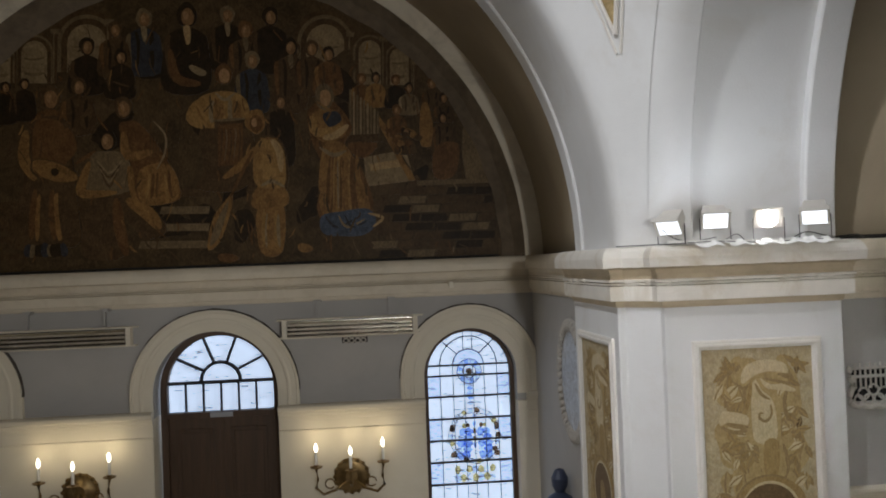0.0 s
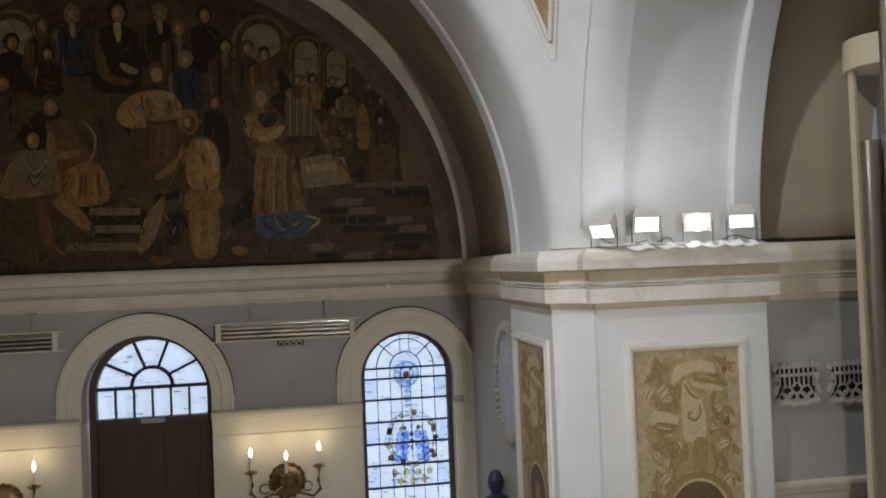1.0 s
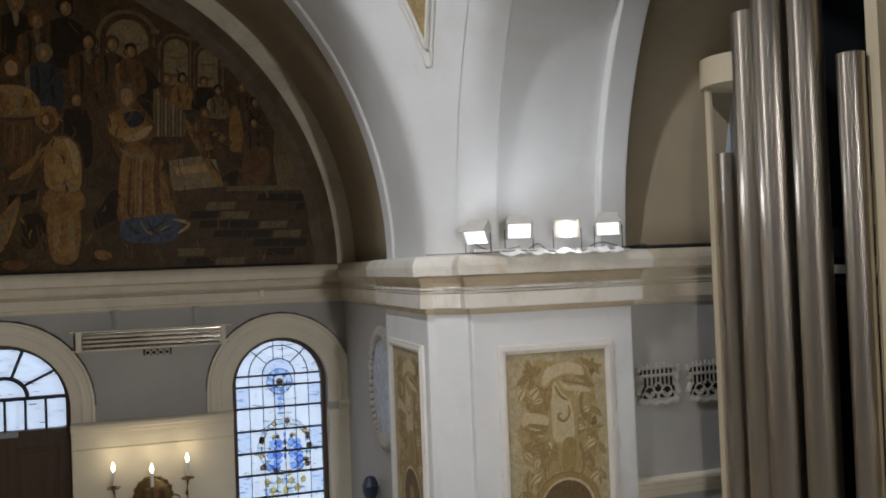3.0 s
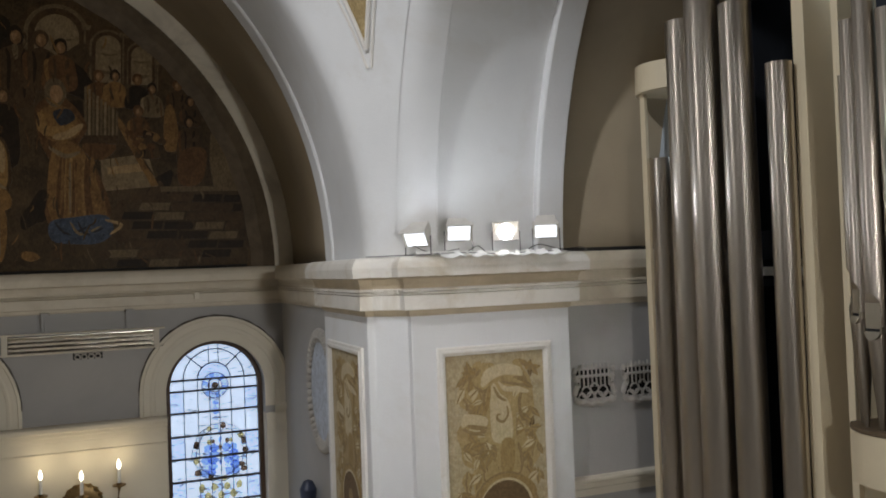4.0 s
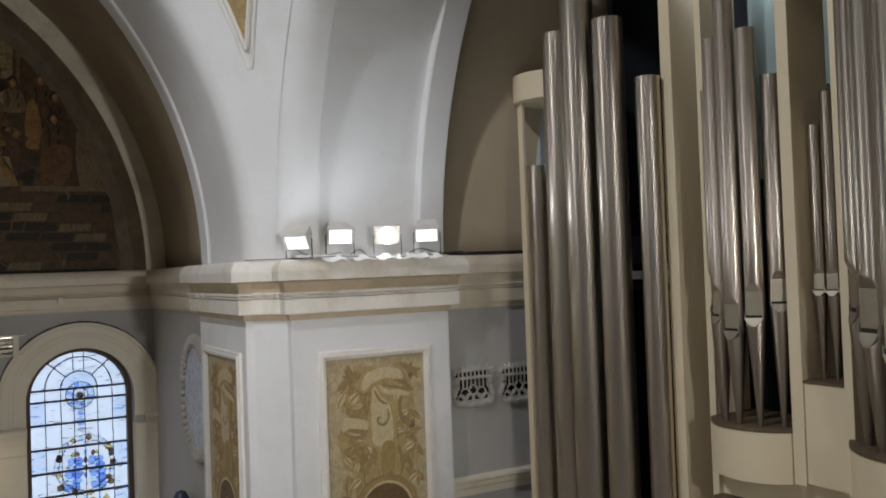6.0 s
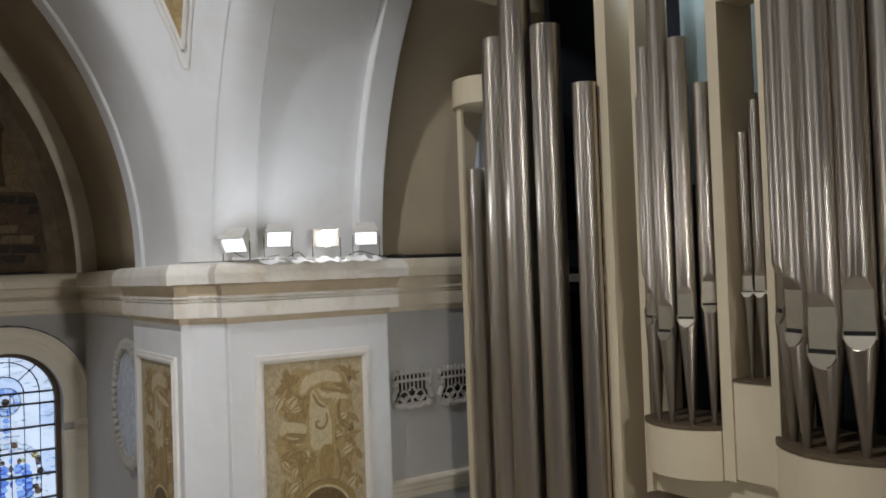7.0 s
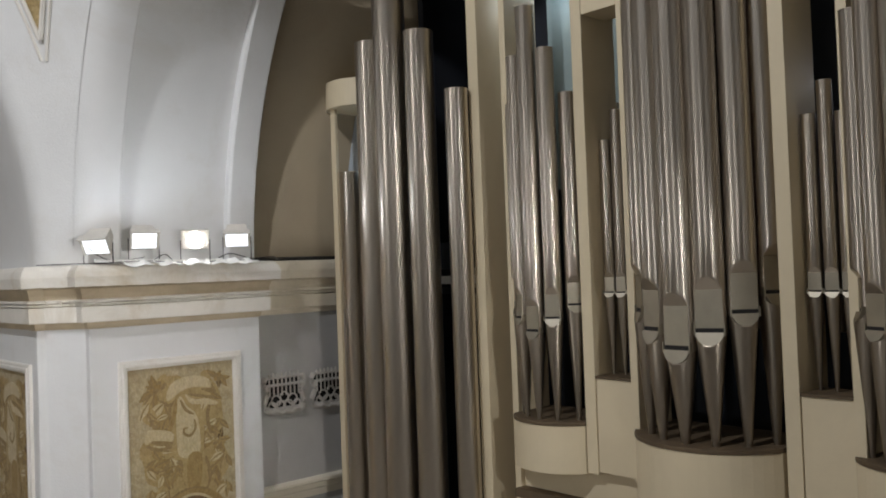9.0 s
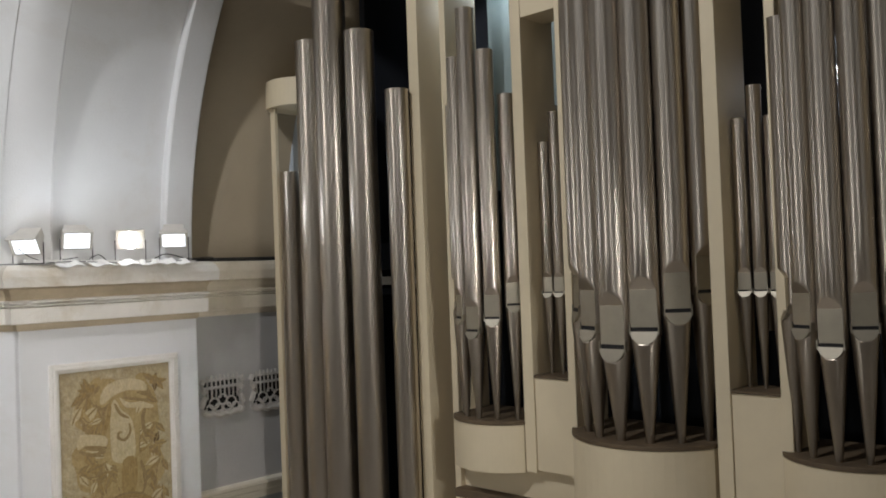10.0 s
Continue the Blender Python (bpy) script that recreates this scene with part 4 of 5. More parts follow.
oval(97, 303, 41, 16, "ochre", 0.35)
oval(99, 304, 7, 7, "black")
line([(134, 290), (168, 268)], 7, "rust")
folds(84, 426, 452, 44, "blue", 9, 5, 1.05)
# seated shape in a pale tunic
fill([(140, 340), (190, 330), (236, 346), (284, 388), (288, 412), (250, 420), (214, 380), (220, 450), (150, 452), (146, 400)], "umber")
line([(222, 352), (258, 376), (280, 404)], 24, "ochre")
line([(204, 350), (210, 400), (222, 450)], 20, "rust")
fill([(160, 278), (186, 268), (214, 272), (228, 296), (224, 338), (156, 342)], "stone")
for q in range(4):
    line([(170 + 3 * q, 284 + 7 * q), (192, 306 + 8 * q), (214 - 3 * q, 284 + 7 * q)], 4, "haze" if q % 2 == 0 else "umber")
line([(158, 286), (146, 322), (148, 342), (205, 340)], 17, "ochre")
line([(226, 294), (236, 340), (250, 378)], 17, "ochre")
top_shape(187, 250, 17)
# harp bearer
fill([(208, 228), (222, 216), (242, 218), (270, 250), (300, 300), (314, 352), (246, 358), (232, 300)], "rust")
fill([(244, 302), (296, 292), (312, 350), (250, 360)], "ochre")
folds(278, 300, 354, 28, "ochre", 6, 2)
line([(216, 234), (224, 276), (268, 268)], 17, "ochre")
top_shape(215, 193, 17, "umber")
line([(268, 216), (288, 240), (288, 270), (274, 300)], 4, "haze")
for q in range(4):
    line([(264 + 5 * q, 222 + 6 * q), (262 + 5 * q, 280)], 1.5, "umber")
# tall shape in gold bearing a panel
fill([(352, 222), (356, 300), (346, 334), (432, 330), (436, 220)], "umber")
fill([(334, 200), (346, 176), (374, 164), (406, 164), (428, 176), (436, 204), (420, 226), (352, 226)], "gold")
folds(390, 176, 222, 42, "gold", 8, 1, 1.0)
line([(346, 180), (334, 210), (360, 226)], 20, "gold")
line([(376, 166), (392, 178), (410, 166)], 6, "haze")
top_shape(390, 134, 16, "rust", "flesh")
fill([(374, 216), (430, 212), (430, 298), (376, 302)], "umber", 1)
fill([(380, 222), (424, 219), (424, 292), (381, 295)], "rust", 1)
line([(372, 215), (432, 211)], 5, "stone")
for q in range(5):
    line([(386 + 8 * q, 228), (388 + 8 * q, 240 + 9 * (q % 3)), (384 + 8 * q, 286)], 2.5, "stone" if q % 2 else "umber")
# kneeling shape with a long-necked instrument
fill([(444, 250), (470, 240), (496, 256), (506, 310), (500, 350), (496, 440), (450, 448), (446, 392), (430, 348), (440, 300)], "umber")
fill([(446, 336), (470, 326), (500, 336), (504, 362), (470, 372), (440, 366)], "ochre")
fill([(450, 366), (496, 366), (494, 446), (456, 446)], "ochre")
folds(472, 370, 444, 24, "gold", 7, 4, 1.1)
fill([(448, 256), (472, 244), (494, 262), (500, 300), (494, 332), (450, 330), (442, 296)], "gold")
line([(474, 248), (488, 268), (492, 306)], 13, "pale")
line([(446, 262), (424, 292), (390, 316)], 15, "ochre")
line([(456, 330), (476, 322), (498, 332)], 7, "haze")
top_shape(446, 218, 19, "ochre", "rust")
fill([(362, 436), (372, 386), (398, 350), (406, 344), (404, 370), (388, 420), (372, 440)], "ochre")
fill([(366, 434), (378, 392), (398, 356), (396, 376), (382, 420)], "stone")
line([(402, 350), (426, 300), (442, 268)], 6, "rust")
oval(398, 456, 19, 8, "rust", 0.1)
oval(534, 440, 14, 8, "ochre", 0.2)
# veiled tall shape in gold with a blue sash and hem
fill([(538, 206), (552, 184), (574, 176), (596, 190), (614, 214), (618, 232), (606, 262), (636, 300), (654, 380), (560, 386), (566, 300), (548, 256)], "rust")
fill([(566, 262), (606, 258), (632, 310), (648, 380), (566, 384)], "ochre")
folds(604, 268, 382, 36, "ochre", 11, 7, 1.15)
folds(590, 276, 376, 16, "gold", 4, 8, 1.3)
fill([(544, 208), (566, 192), (590, 198), (610, 222), (600, 246), (566, 252), (550, 236)], "ochre")
line([(546, 206), (556, 236), (606, 226)], 17, "gold")
line([(566, 246), (590, 240), (612, 222)], 13, "pale")
fill([(566, 204), (590, 198), (600, 214), (578, 226)], "blue")
line([(560, 262), (586, 276), (608, 268)], 8, "haze")
oval(569, 172, 17, 24, "stone", 0, 0.03)
oval(571, 174, 10, 15, "flesh", 0, 0.02)
fill([(564, 384), (600, 376), (648, 372), (662, 398), (640, 418), (600, 420), (566, 414)], "azure")
for q in range(5):
    line([(570 + 12 * q, 384), (592 + 9 * q, 404), (634 + 4 * q, 384 + 3 * q)], 4.5, ("blue", "azure", "haze")[q % 3])
line([(648, 380), (674, 388), (656, 404)], 6, "pale")
oval(574, 436, 9, 8, "umber")
oval(648, 438, 9, 8, "umber")

# glazes: loose strokes that soften the outlines, lighter over the floor
rg = random.Random(29)
for i in range(240):
    u, v = rg.uniform(0, 840), rg.uniform(60, 455)
    if math.hypot(u - 366, v - 470) > 480:
        continue
    ang, size = rg.gauss(1.45, 0.5), rg.uniform(10, 34)
    du, dv = size * math.cos(ang), size * math.sin(ang)
    low = v > 330
    pig = rg.choice(("umber", "rust", "umber", "stone") if low and u > 620 else ("umber", "rust", "ground", "umber", "rust", "ochre"))
    line([(u - du / 2, v - dv / 2), (u + rg.uniform(-3, 3), v), (u + du / 2, v + dv / 2)], rg.uniform(1.5, 4.0), pig)

# splayed dark margin and plaster ring round the mural
bm = bmesh.new()
sections = []
for i in range(65):
    a = math.pi * i / 64
    k = 1 + 0.003 * math.sin(i * 1.7)
    sections.append([bm.verts.new((CX + r * k * math.cos(a), y, 5.60 + r * k * math.sin(a))) for r, y in ((MR - 0.03, NY - 0.025), (4.42, NY - 0.12), (4.55, NY - 0.30), (4.60, NY - 0.30), (4.60, NY))])
for p, q in zip(sections, sections[1:]):
    for t in range(4):
        bm.faces.new((p[t], q[t], q[t + 1], p[t + 1]))
tagged(finish("trim", bm, material("mural_margin", (0.135, 0.10, 0.062), 0.85, vary=0.35, scale=3, stain=(0.06, 0.048, 0.034), stain_amount=0.7, stain_scale=3)), "rough stained splay round the mural", "trim", kind="structure")
bm = bmesh.new()
ring_bar(bm, CX, 5.60, 4.71, 0.30, 0, math.pi, NY - 0.32, NY, 64)
tagged(finish("trim", bm, material("ring_plaster", (0.70, 0.63, 0.49), 0.8, vary=0.12, scale=1.5, stain=(0.30, 0.25, 0.18), stain_amount=0.7, stain_scale=1.0)), "projecting plaster arch ring with old repairs", "trim", kind="structure")


# ---- floodlights on the pier cornices ----
def floodlight(x, y, z, yaw, tilt, hot=False, hz=0.22, w=0.23, h=0.17):
    """Boxy floodlight on a stirrup; the lens looks along the given turn (degrees from -y) and up by tilt."""
    f = thing("floodlight", "beige outdoor floodlight on a stirrup, switched on", "floodlight", pose(x, y, z, 0, 0, yaw), "floodlights on the cornice")
    m = Matrix.Translation((0, 0, hz)) @ Matrix.Rotation(radians(-tilt), 4, "X")
    bm = bmesh.new()
    front = [(-w / 2, -h / 2), (w / 2, -h / 2), (w / 2, h / 2), (-w / 2, h / 2)]
    a = [bm.verts.new(m @ Vector((px, -0.05, pz))) for px, pz in front]
    b = [bm.verts.new(m @ Vector((px * 0.80, 0.12, pz * 0.98 if pz > 0 else pz * 0.1))) for px, pz in front]
    for i in range(4):
        bm.faces.new((a[i], a[(i + 1) % 4], b[(i + 1) % 4], b[i]))
    bm.faces.new(b)
    bm.faces.new(a)
    part("housing", bm, HOUSING, f, bevel=0.006)
    bm = bmesh.new()
    box(bm, -w / 2 - 0.012, w / 2 + 0.012, -0.11, -0.03, h / 2, h / 2 + 0.012, m)
    box(bm, -w / 2 - 0.012, -w / 2, -0.07, -0.03, -h / 2, h / 2, m)
    box(bm, w / 2, w / 2 + 0.012, -0.07, -0.03, -h / 2, h / 2, m)
    part("visor", bm, HOUSING, f, bevel=0.003)
    bm = bmesh.new()
    if hot:
        lathe(bm, [(0.075, 0.0), (0.078, 0.01), (0.055, 0.03), (0.015, 0.038)], 20, m @ Matrix.Translation((0, -0.05, 0)) @ Matrix.Rotation(radians(90), 4, "X"))
    else:
        box(bm, -w / 2 + 0.012, w / 2 - 0.012, -0.058, -0.051, -h / 2 + 0.012, h / 2 - 0.012, m)
    part("lens", bm, LENS_HOT if hot else LENS, f, "glowing glass lens", bevel=0.002)
    bm = bmesh.new()
    for s in (-1, 1):
        tube(bm, [(s * (w / 2 + 0.018), 0, hz), (s * (w / 2 + 0.018), 0, 0.008)], 0.0045, 6)
    tube(bm, [(-w / 2 - 0.018, 0, 0.008), (w / 2 + 0.018, 0, 0.008)], 0.0045, 6)
    part("stirrup", bm, IRON, f)
    return f


FLOODS = [(2.71, 7.42, 5.605, -48, -32, False, 0.185), (3.12, 7.42, 5.605, -14, -24, False, 0.225), (3.62, 7.42, 5.60, -27, -6, True, 0.215), (4.06, 7.42, 5.605, -30, -30, False, 0.235)]
for a in FLOODS:
    floodlight(*a)


# timber batten, boards, papers and cables among the floodlights
bm = bmesh.new()
box(bm, 2.66, 4.25, 7.345, 7.395, 5.603, 5.630, Matrix.Translation((3.4, 7.3, 5.6)) @ Matrix.Rotation(radians(1.0), 4, "Y") @ Matrix.Translation((-3.4, -7.3, -5.6)))
tagged(finish("batten", bm, PAPER, bevel=0.003), "long white painted batten lying on the cornice", "batten")
rnd = random.Random(11)
for i, x in enumerate((3.02, 3.30, 3.58, 3.86, 4.02)):
    bm = bmesh.new()
    bmesh.ops.create_grid(bm, x_segments=6, y_segments=3, size=0.5)
    for v in bm.verts:
        v.co = Vector((v.co.x * rnd.uniform(0.24, 0.28), v.co.y * 0.11, 0.012 * math.sin(9 * v.co.x + i) + 0.006 * rnd.random()))
    ob = finish("paper_scrap", bm, PAPER, at=pose(x, 7.315, 5.600, 24, rnd.uniform(-4, 4), rnd.uniform(-12, 12)))
    so = ob.modifiers.new("thick", "SOLIDIFY")
    so.thickness = 0.004
    tagged(ob, "crumpled white scrap lying on the cornice edge", "scrap", "scraps on the cornice")


def cable(pts, r=0.008, label="loose black cable lying on the cornice"):
    bm = bmesh.new()
    fine = []
    ps = [Vector(p) for p in pts]
    for i in range(len(ps) - 1):
        p0, p1, p2, p3 = ps[max(i - 1, 0)], ps[i], ps[i + 1], ps[min(i + 2, len(ps) - 1)]
        for k in range(6):
            t = k / 6
            fine.append(0.5 * ((2 * p1) + (p2 - p0) * t + (2 * p0 - 5 * p1 + 4 * p2 - p3) * t * t + (3 * p1 - p0 - 3 * p2 + p3) * t ** 3))
    fine.append(ps[-1])
    tube(bm, fine, r, 6)
    return tagged(finish("cable", bm, IRON), label, "cable", "cables on the cornice")


cable([(2.62, 7.42, 5.75), (2.75, 7.44, 5.66), (2.9, 7.40, 5.63), (3.12, 7.40, 5.66)], 0.004)
cable([(2.3, 7.75, 5.612), (2.55, 7.46, 5.612), (2.75, 7.36, 5.612), (3.1, 7.34, 5.622), (3.5, 7.33, 5.60), (3.9, 7.34, 5.61), (4.25, 7.34, 5.615), (4.45, 7.38, 5.62), (4.6, 7.55, 5.61)], 0.004)
cable([(3.85, 7.40, 5.64), (4.0, 7.44, 5.68), (4.2, 7.40, 5.63), (4.4, 7.34, 5.64), (4.55, 7.45, 5.62), (4.9, 7.56, 5.62), (5.6, 7.6, 5.62)], 0.005)
cable([(3.2, 7.40, 5.63), (3.3, 7.38, 5.68), (3.38, 7.36, 5.62), (3.5, 7.36, 5.63)], 0.004)
cable([(4.15, 7.62, 5.615), (5.0, 7.60, 5.62), (6.5, 7.60, 5.62)], 0.022, "dark pipe run lying along the wall cornice")

# ---- painted panels on the pier with moulded frames ----
PANEL = paint("panel_ground", (0.47, 0.385, 0.235), (0.36, 0.285, 0.16), 6.0, 0.65, (0.56, 0.49, 0.36), strokes=0.14)
SEP = {
    "wash": paint("sepia_wash", (0.42, 0.31, 0.145), (0.34, 0.245, 0.11), 7, 0.65, (0.49, 0.385, 0.205), strokes=0.14),
    "mid": paint("sepia_mid", (0.30, 0.215, 0.10), (0.25, 0.175, 0.078), 9, 0.65, (0.36, 0.27, 0.14), strokes=0.14),
    "pale": paint("sepia_pale", (0.55, 0.455, 0.28), (0.48, 0.39, 0.225), 7, 0.65, (0.61, 0.52, 0.36), strokes=0.14),
    "dark": paint("sepia_dark", (0.13, 0.085, 0.04), (0.18, 0.12, 0.06), 8, 0.65, strokes=0.14),
    "gold": paint("sepia_gold", (0.35, 0.245, 0.10), (0.29, 0.195, 0.075), 8, 0.65, (0.42, 0.315, 0.15), strokes=0.14),
}


def painted_panel(at, w, h, fw=0.085, name="painted_panel"):
    """Framed panel, w wide and h high, facing -y at its own origin at the middle of its top."""
    p = thing(name, "sepia painted panel of ribbons and foliage in a white moulded frame", "wall panel", at, "painted panels on the pier")
    bm = bmesh.new()
    box(bm, -w / 2 + fw * 0.6, w / 2 - fw * 0.6, -0.006, 0.0, -h + fw * 0.6, -fw * 0.6)
    part("painted_ground", bm, PANEL, p)
    prof = [(0, 0.0), (0, 0.028), (0.012, 0.036), (0.03, 0.036), (0.034, 0.046), (0.055, 0.046), (0.062, 0.026), (0.078, 0.020), (fw, 0.008), (fw, 0.0)]
    for a, b in (((-1, 0), (1, 0)), ((1, 0), (1, -1)), ((1, -1), (-1, -1)), ((-1, -1), (-1, 0))):
        bm = bmesh.new()
        ra, rb = [], []
        for i, d in prof:
            for (sx, sz), row in ((a, ra), (b, rb)):
                row.append(bm.verts.new((sx * (w / 2 - i), -d, -i if sz == 0 else -h + i)))
        for j in range(len(prof) - 1):
            bm.faces.new((ra[j], rb[j], rb[j + 1], ra[j + 1]))
        part("frame_moulding", bm, FRAME, p)
    lay = [0]

    def dab(poly, pig):
        lay[0] += 1
        bm = bmesh.new()
        y = -0.0062 - 0.00002 * lay[0]
        n = len(poly)
        a = [bm.verts.new((x, y, z)) for x, z in poly]
        b = [bm.verts.new((x, -0.0060, z)) for x, z in poly]
        bm.faces.new(a)
        for i in range(n):
            bm.faces.new((a[i], a[(i + 1) % n], b[(i + 1) % n], b[i]))
        part("painted_ornament", bm, SEP[pig], p)

    s = w / 1.21
    rr = random.Random(int(w * 100))

    def g(u, v):
        """Place on the panel from the painter's grid, about 165 squares to the metre from the top left of the field."""
        return ((u - 82) * 0.00604 * s, -0.075 - v * 0.0057)

    def shape(pts, pig, k=4):
        dab(smooth([g(u, v) for u, v in pts], k), pig)

    def curl(pts, wid, pig):
        """A tapering brush line."""
        q = [Vector(a) for a in pts]
        left, right = [], []
        m = len(q) - 1
        for i, a in enumerate(q):
            d = (q[min(i + 1, m)] - q[max(i - 1, 0)]).normalized()
            t = wid * 0.5 * math.sqrt(max(0.04, math.sin(math.pi * (i + 0.4) / (m + 0.8))))
            left.append((a.x - d.y * t, a.y + d.x * t))
            right.append((a.x + d.y * t, a.y - d.x * t))
        shape(left + right[::-1], pig, 3)

    def leaf(u, v, size, ang, pig):
        c, d = math.cos(ang), math.sin(ang)
        out = [(0, 0), (0.2, 0.20), (0.45, 0.27), (0.7, 0.18), (1, 0.04), (0.75, -0.12), (0.45, -0.2), (0.2, -0.14)]
        shape([(u + size * (t * c - o * d), v + size * (t * d + o * c)) for t, o in out], pig, 3)
        curl([(u, v), (u + size * 0.5 * c - size * 0.06 * d, v + size * 0.5 * d + size * 0.06 * c), (u + size * 0.95 * c, v + size * 0.95 * d)], size * 0.10, "mid" if pig != "mid" else "gold")

    def sprig(u, v, n, size, a0, a1, pigs):
        for i in range(n):
            leaf(u + rr.uniform(-4, 4), v + rr.uniform(-4, 4), size * rr.uniform(0.75, 1.2), a0 + (a1 - a0) * i / max(1, n - 1) + rr.uniform(-0.2, 0.2), pigs[i % len(pigs)])

    # warm wash behind the ornament, broken towards the edges
    for u, v, ru, rv in ((82, 90, 52, 66), (84, 190, 56, 70), (44, 62, 26, 44), (124, 80, 24, 58), (40, 150, 28, 40), (128, 170, 26, 50), (82, 280, 62, 70)):
        x, z = g(u, v)
        dab(blob(x, z, ru * 0.006 * s, rv * 0.0057, 0.12, 26, 0, int(u + v)), "wash")
    # hanging garlands
    sprig(34, 40, 6, 26, 0.6, 2.6, ("gold", "wash", "mid"))
    sprig(38, 34, 5, 20, -2.8, -0.4, ("mid", "gold"))
    sprig(48, 62, 6, 34, 1.2, 2.4, ("wash", "gold", "pale"))
    sprig(42, 92, 5, 30, 0.9, 2.2, ("gold", "mid", "wash"))
    sprig(142, 30, 5, 22, -2.4, 1.8, ("mid", "dark", "gold"))
    sprig(134, 130, 6, 28, 0.4, 3.0, ("wash", "gold", "pale"))
    sprig(144, 134, 5, 20, -2.6, 0.2, ("mid", "gold", "dark"))
    sprig(132, 178, 6, 30, 0.9, 2.4, ("gold", "wash", "mid"))
    sprig(30, 130, 6, 30, -0.6, 1.0, ("pale", "wash", "gold"))
    sprig(58, 150, 7, 30, -0.5, 2.9, ("wash", "mid", "gold", "pale"))
    sprig(66, 168, 5, 24, 0.6, 2.6, ("gold", "mid", "wash"))
    sprig(26, 200, 5, 30, 0.4, 1.8, ("wash", "gold"))
    for u, v in ((36, 36), (48, 30), (142, 28), (138, 142)):
        x, z = g(u, v)
        for k in range(5):
            dab(blob(x + 0.028 * s * math.cos(k * 1.26), z + 0.026 * math.sin(k * 1.26), 0.024 * s, 0.022, 0.08, 12, 0, k), "gold" if k % 2 else "mid")
    for u, v, a0 in ((24, 60, 1.2), (56, 84, 1.8), (126, 58, 1.3), (140, 96, 1.7), (118, 110, 1.5), (150, 160, 1.9), (20, 160, 0.2), (44, 176, 0.9), (116, 232, 0.3), (150, 206, 1.6), (14, 230, 1.2), (52, 204, 1.6)):
        sprig(u, v, 4, 24, a0 - 0.7, a0 + 0.9, ("mid", "wash", "gold", "pale"))
    for pts in (((60, 70), (62, 96), (66, 132)), ((110, 82), (114, 112), (112, 150)), ((24, 126), (40, 134), (64, 132)), ((52, 60), (60, 66), (70, 58)), ((70, 160), (84, 172), (82, 196)), ((28, 80), (40, 110), (52, 128)), ((128, 66), (122, 90), (126, 118)), ((118, 160), (124, 190), (116, 212))):
        curl(list(pts), 6, "mid")
    # scroll bracket: shaded flank, pale front, volute
    shape([(66, 64), (62, 100), (64, 150), (78, 158), (80, 190), (92, 210), (120, 204), (114, 150), (116, 100), (106, 70)], "wash")
    shape([(70, 78), (70, 130), (76, 152), (106, 152), (108, 110), (102, 84), (88, 70), (78, 52), (72, 64)], "pale", 3)
    shape([(88, 152), (110, 152), (108, 200), (96, 216), (86, 204)], "gold", 3)
    x, z = g(88, 104)
    dab(blob(x, z, 0.11 * s, 0.11, 0.02, 22, 0, 2), "pale")
    curl([(100, 94), (101, 108), (92, 119), (82, 114), (83, 106), (88, 106)], 5, "mid")
    curl([(70, 60), (66, 84), (56, 112)], 7, "gold")
    curl([(78, 60), (86, 76), (98, 84)], 5, "mid")
    # ribbons with a shaded turn at each fold
    shape([(56, 46), (64, 30), (84, 22), (108, 22), (126, 30), (132, 44), (116, 42), (96, 40), (76, 46), (58, 58)], "pale", 3)
    shape([(126, 30), (134, 44), (138, 54), (124, 52), (112, 44), (130, 44)], "mid", 3)
    shape([(86, 50), (100, 60), (122, 62), (140, 70), (136, 74), (112, 70), (94, 66)], "pale", 3)
    curl([(94, 52), (112, 56), (134, 62)], 5, "mid")
    shape([(22, 104), (30, 100), (62, 108), (62, 124), (34, 118), (20, 122)], "pale", 3)
    shape([(30, 118), (62, 124), (58, 130), (36, 126)], "mid", 3)
    # oval medallion with a plain dark middle
    x, z = g(92, 268)
    dab(blob(x, z, 0.36 * s, 0.37, 0, 30), "mid")
    dab(blob(x, z, 0.34 * s, 0.35, 0, 30), "gold")
    dab(blob(x, z, 0.30 * s, 0.31, 0, 30), "pale")
    dab(blob(x, z, 0.275 * s, 0.285, 0, 30), "dark")
    dab(blob(x - 0.01, z - 0.03, 0.085 * s, 0.15, 0.03, 20), "mid")
    curl([(40, 250), (60, 222), (78, 212)], 9, "gold")
    curl([(112, 214), (134, 226), (146, 244)], 9, "gold")
    return p


painted_panel(pose(3.487, 7.50, 4.726), 1.21, 2.5)
painted_panel(pose(2.31, 8.63, 4.735, 0, 0, -90), 1.32, 2.5)

# ---- plaster grilles, oval medallion and ledge on the side walls ----
GW = CY + ARM


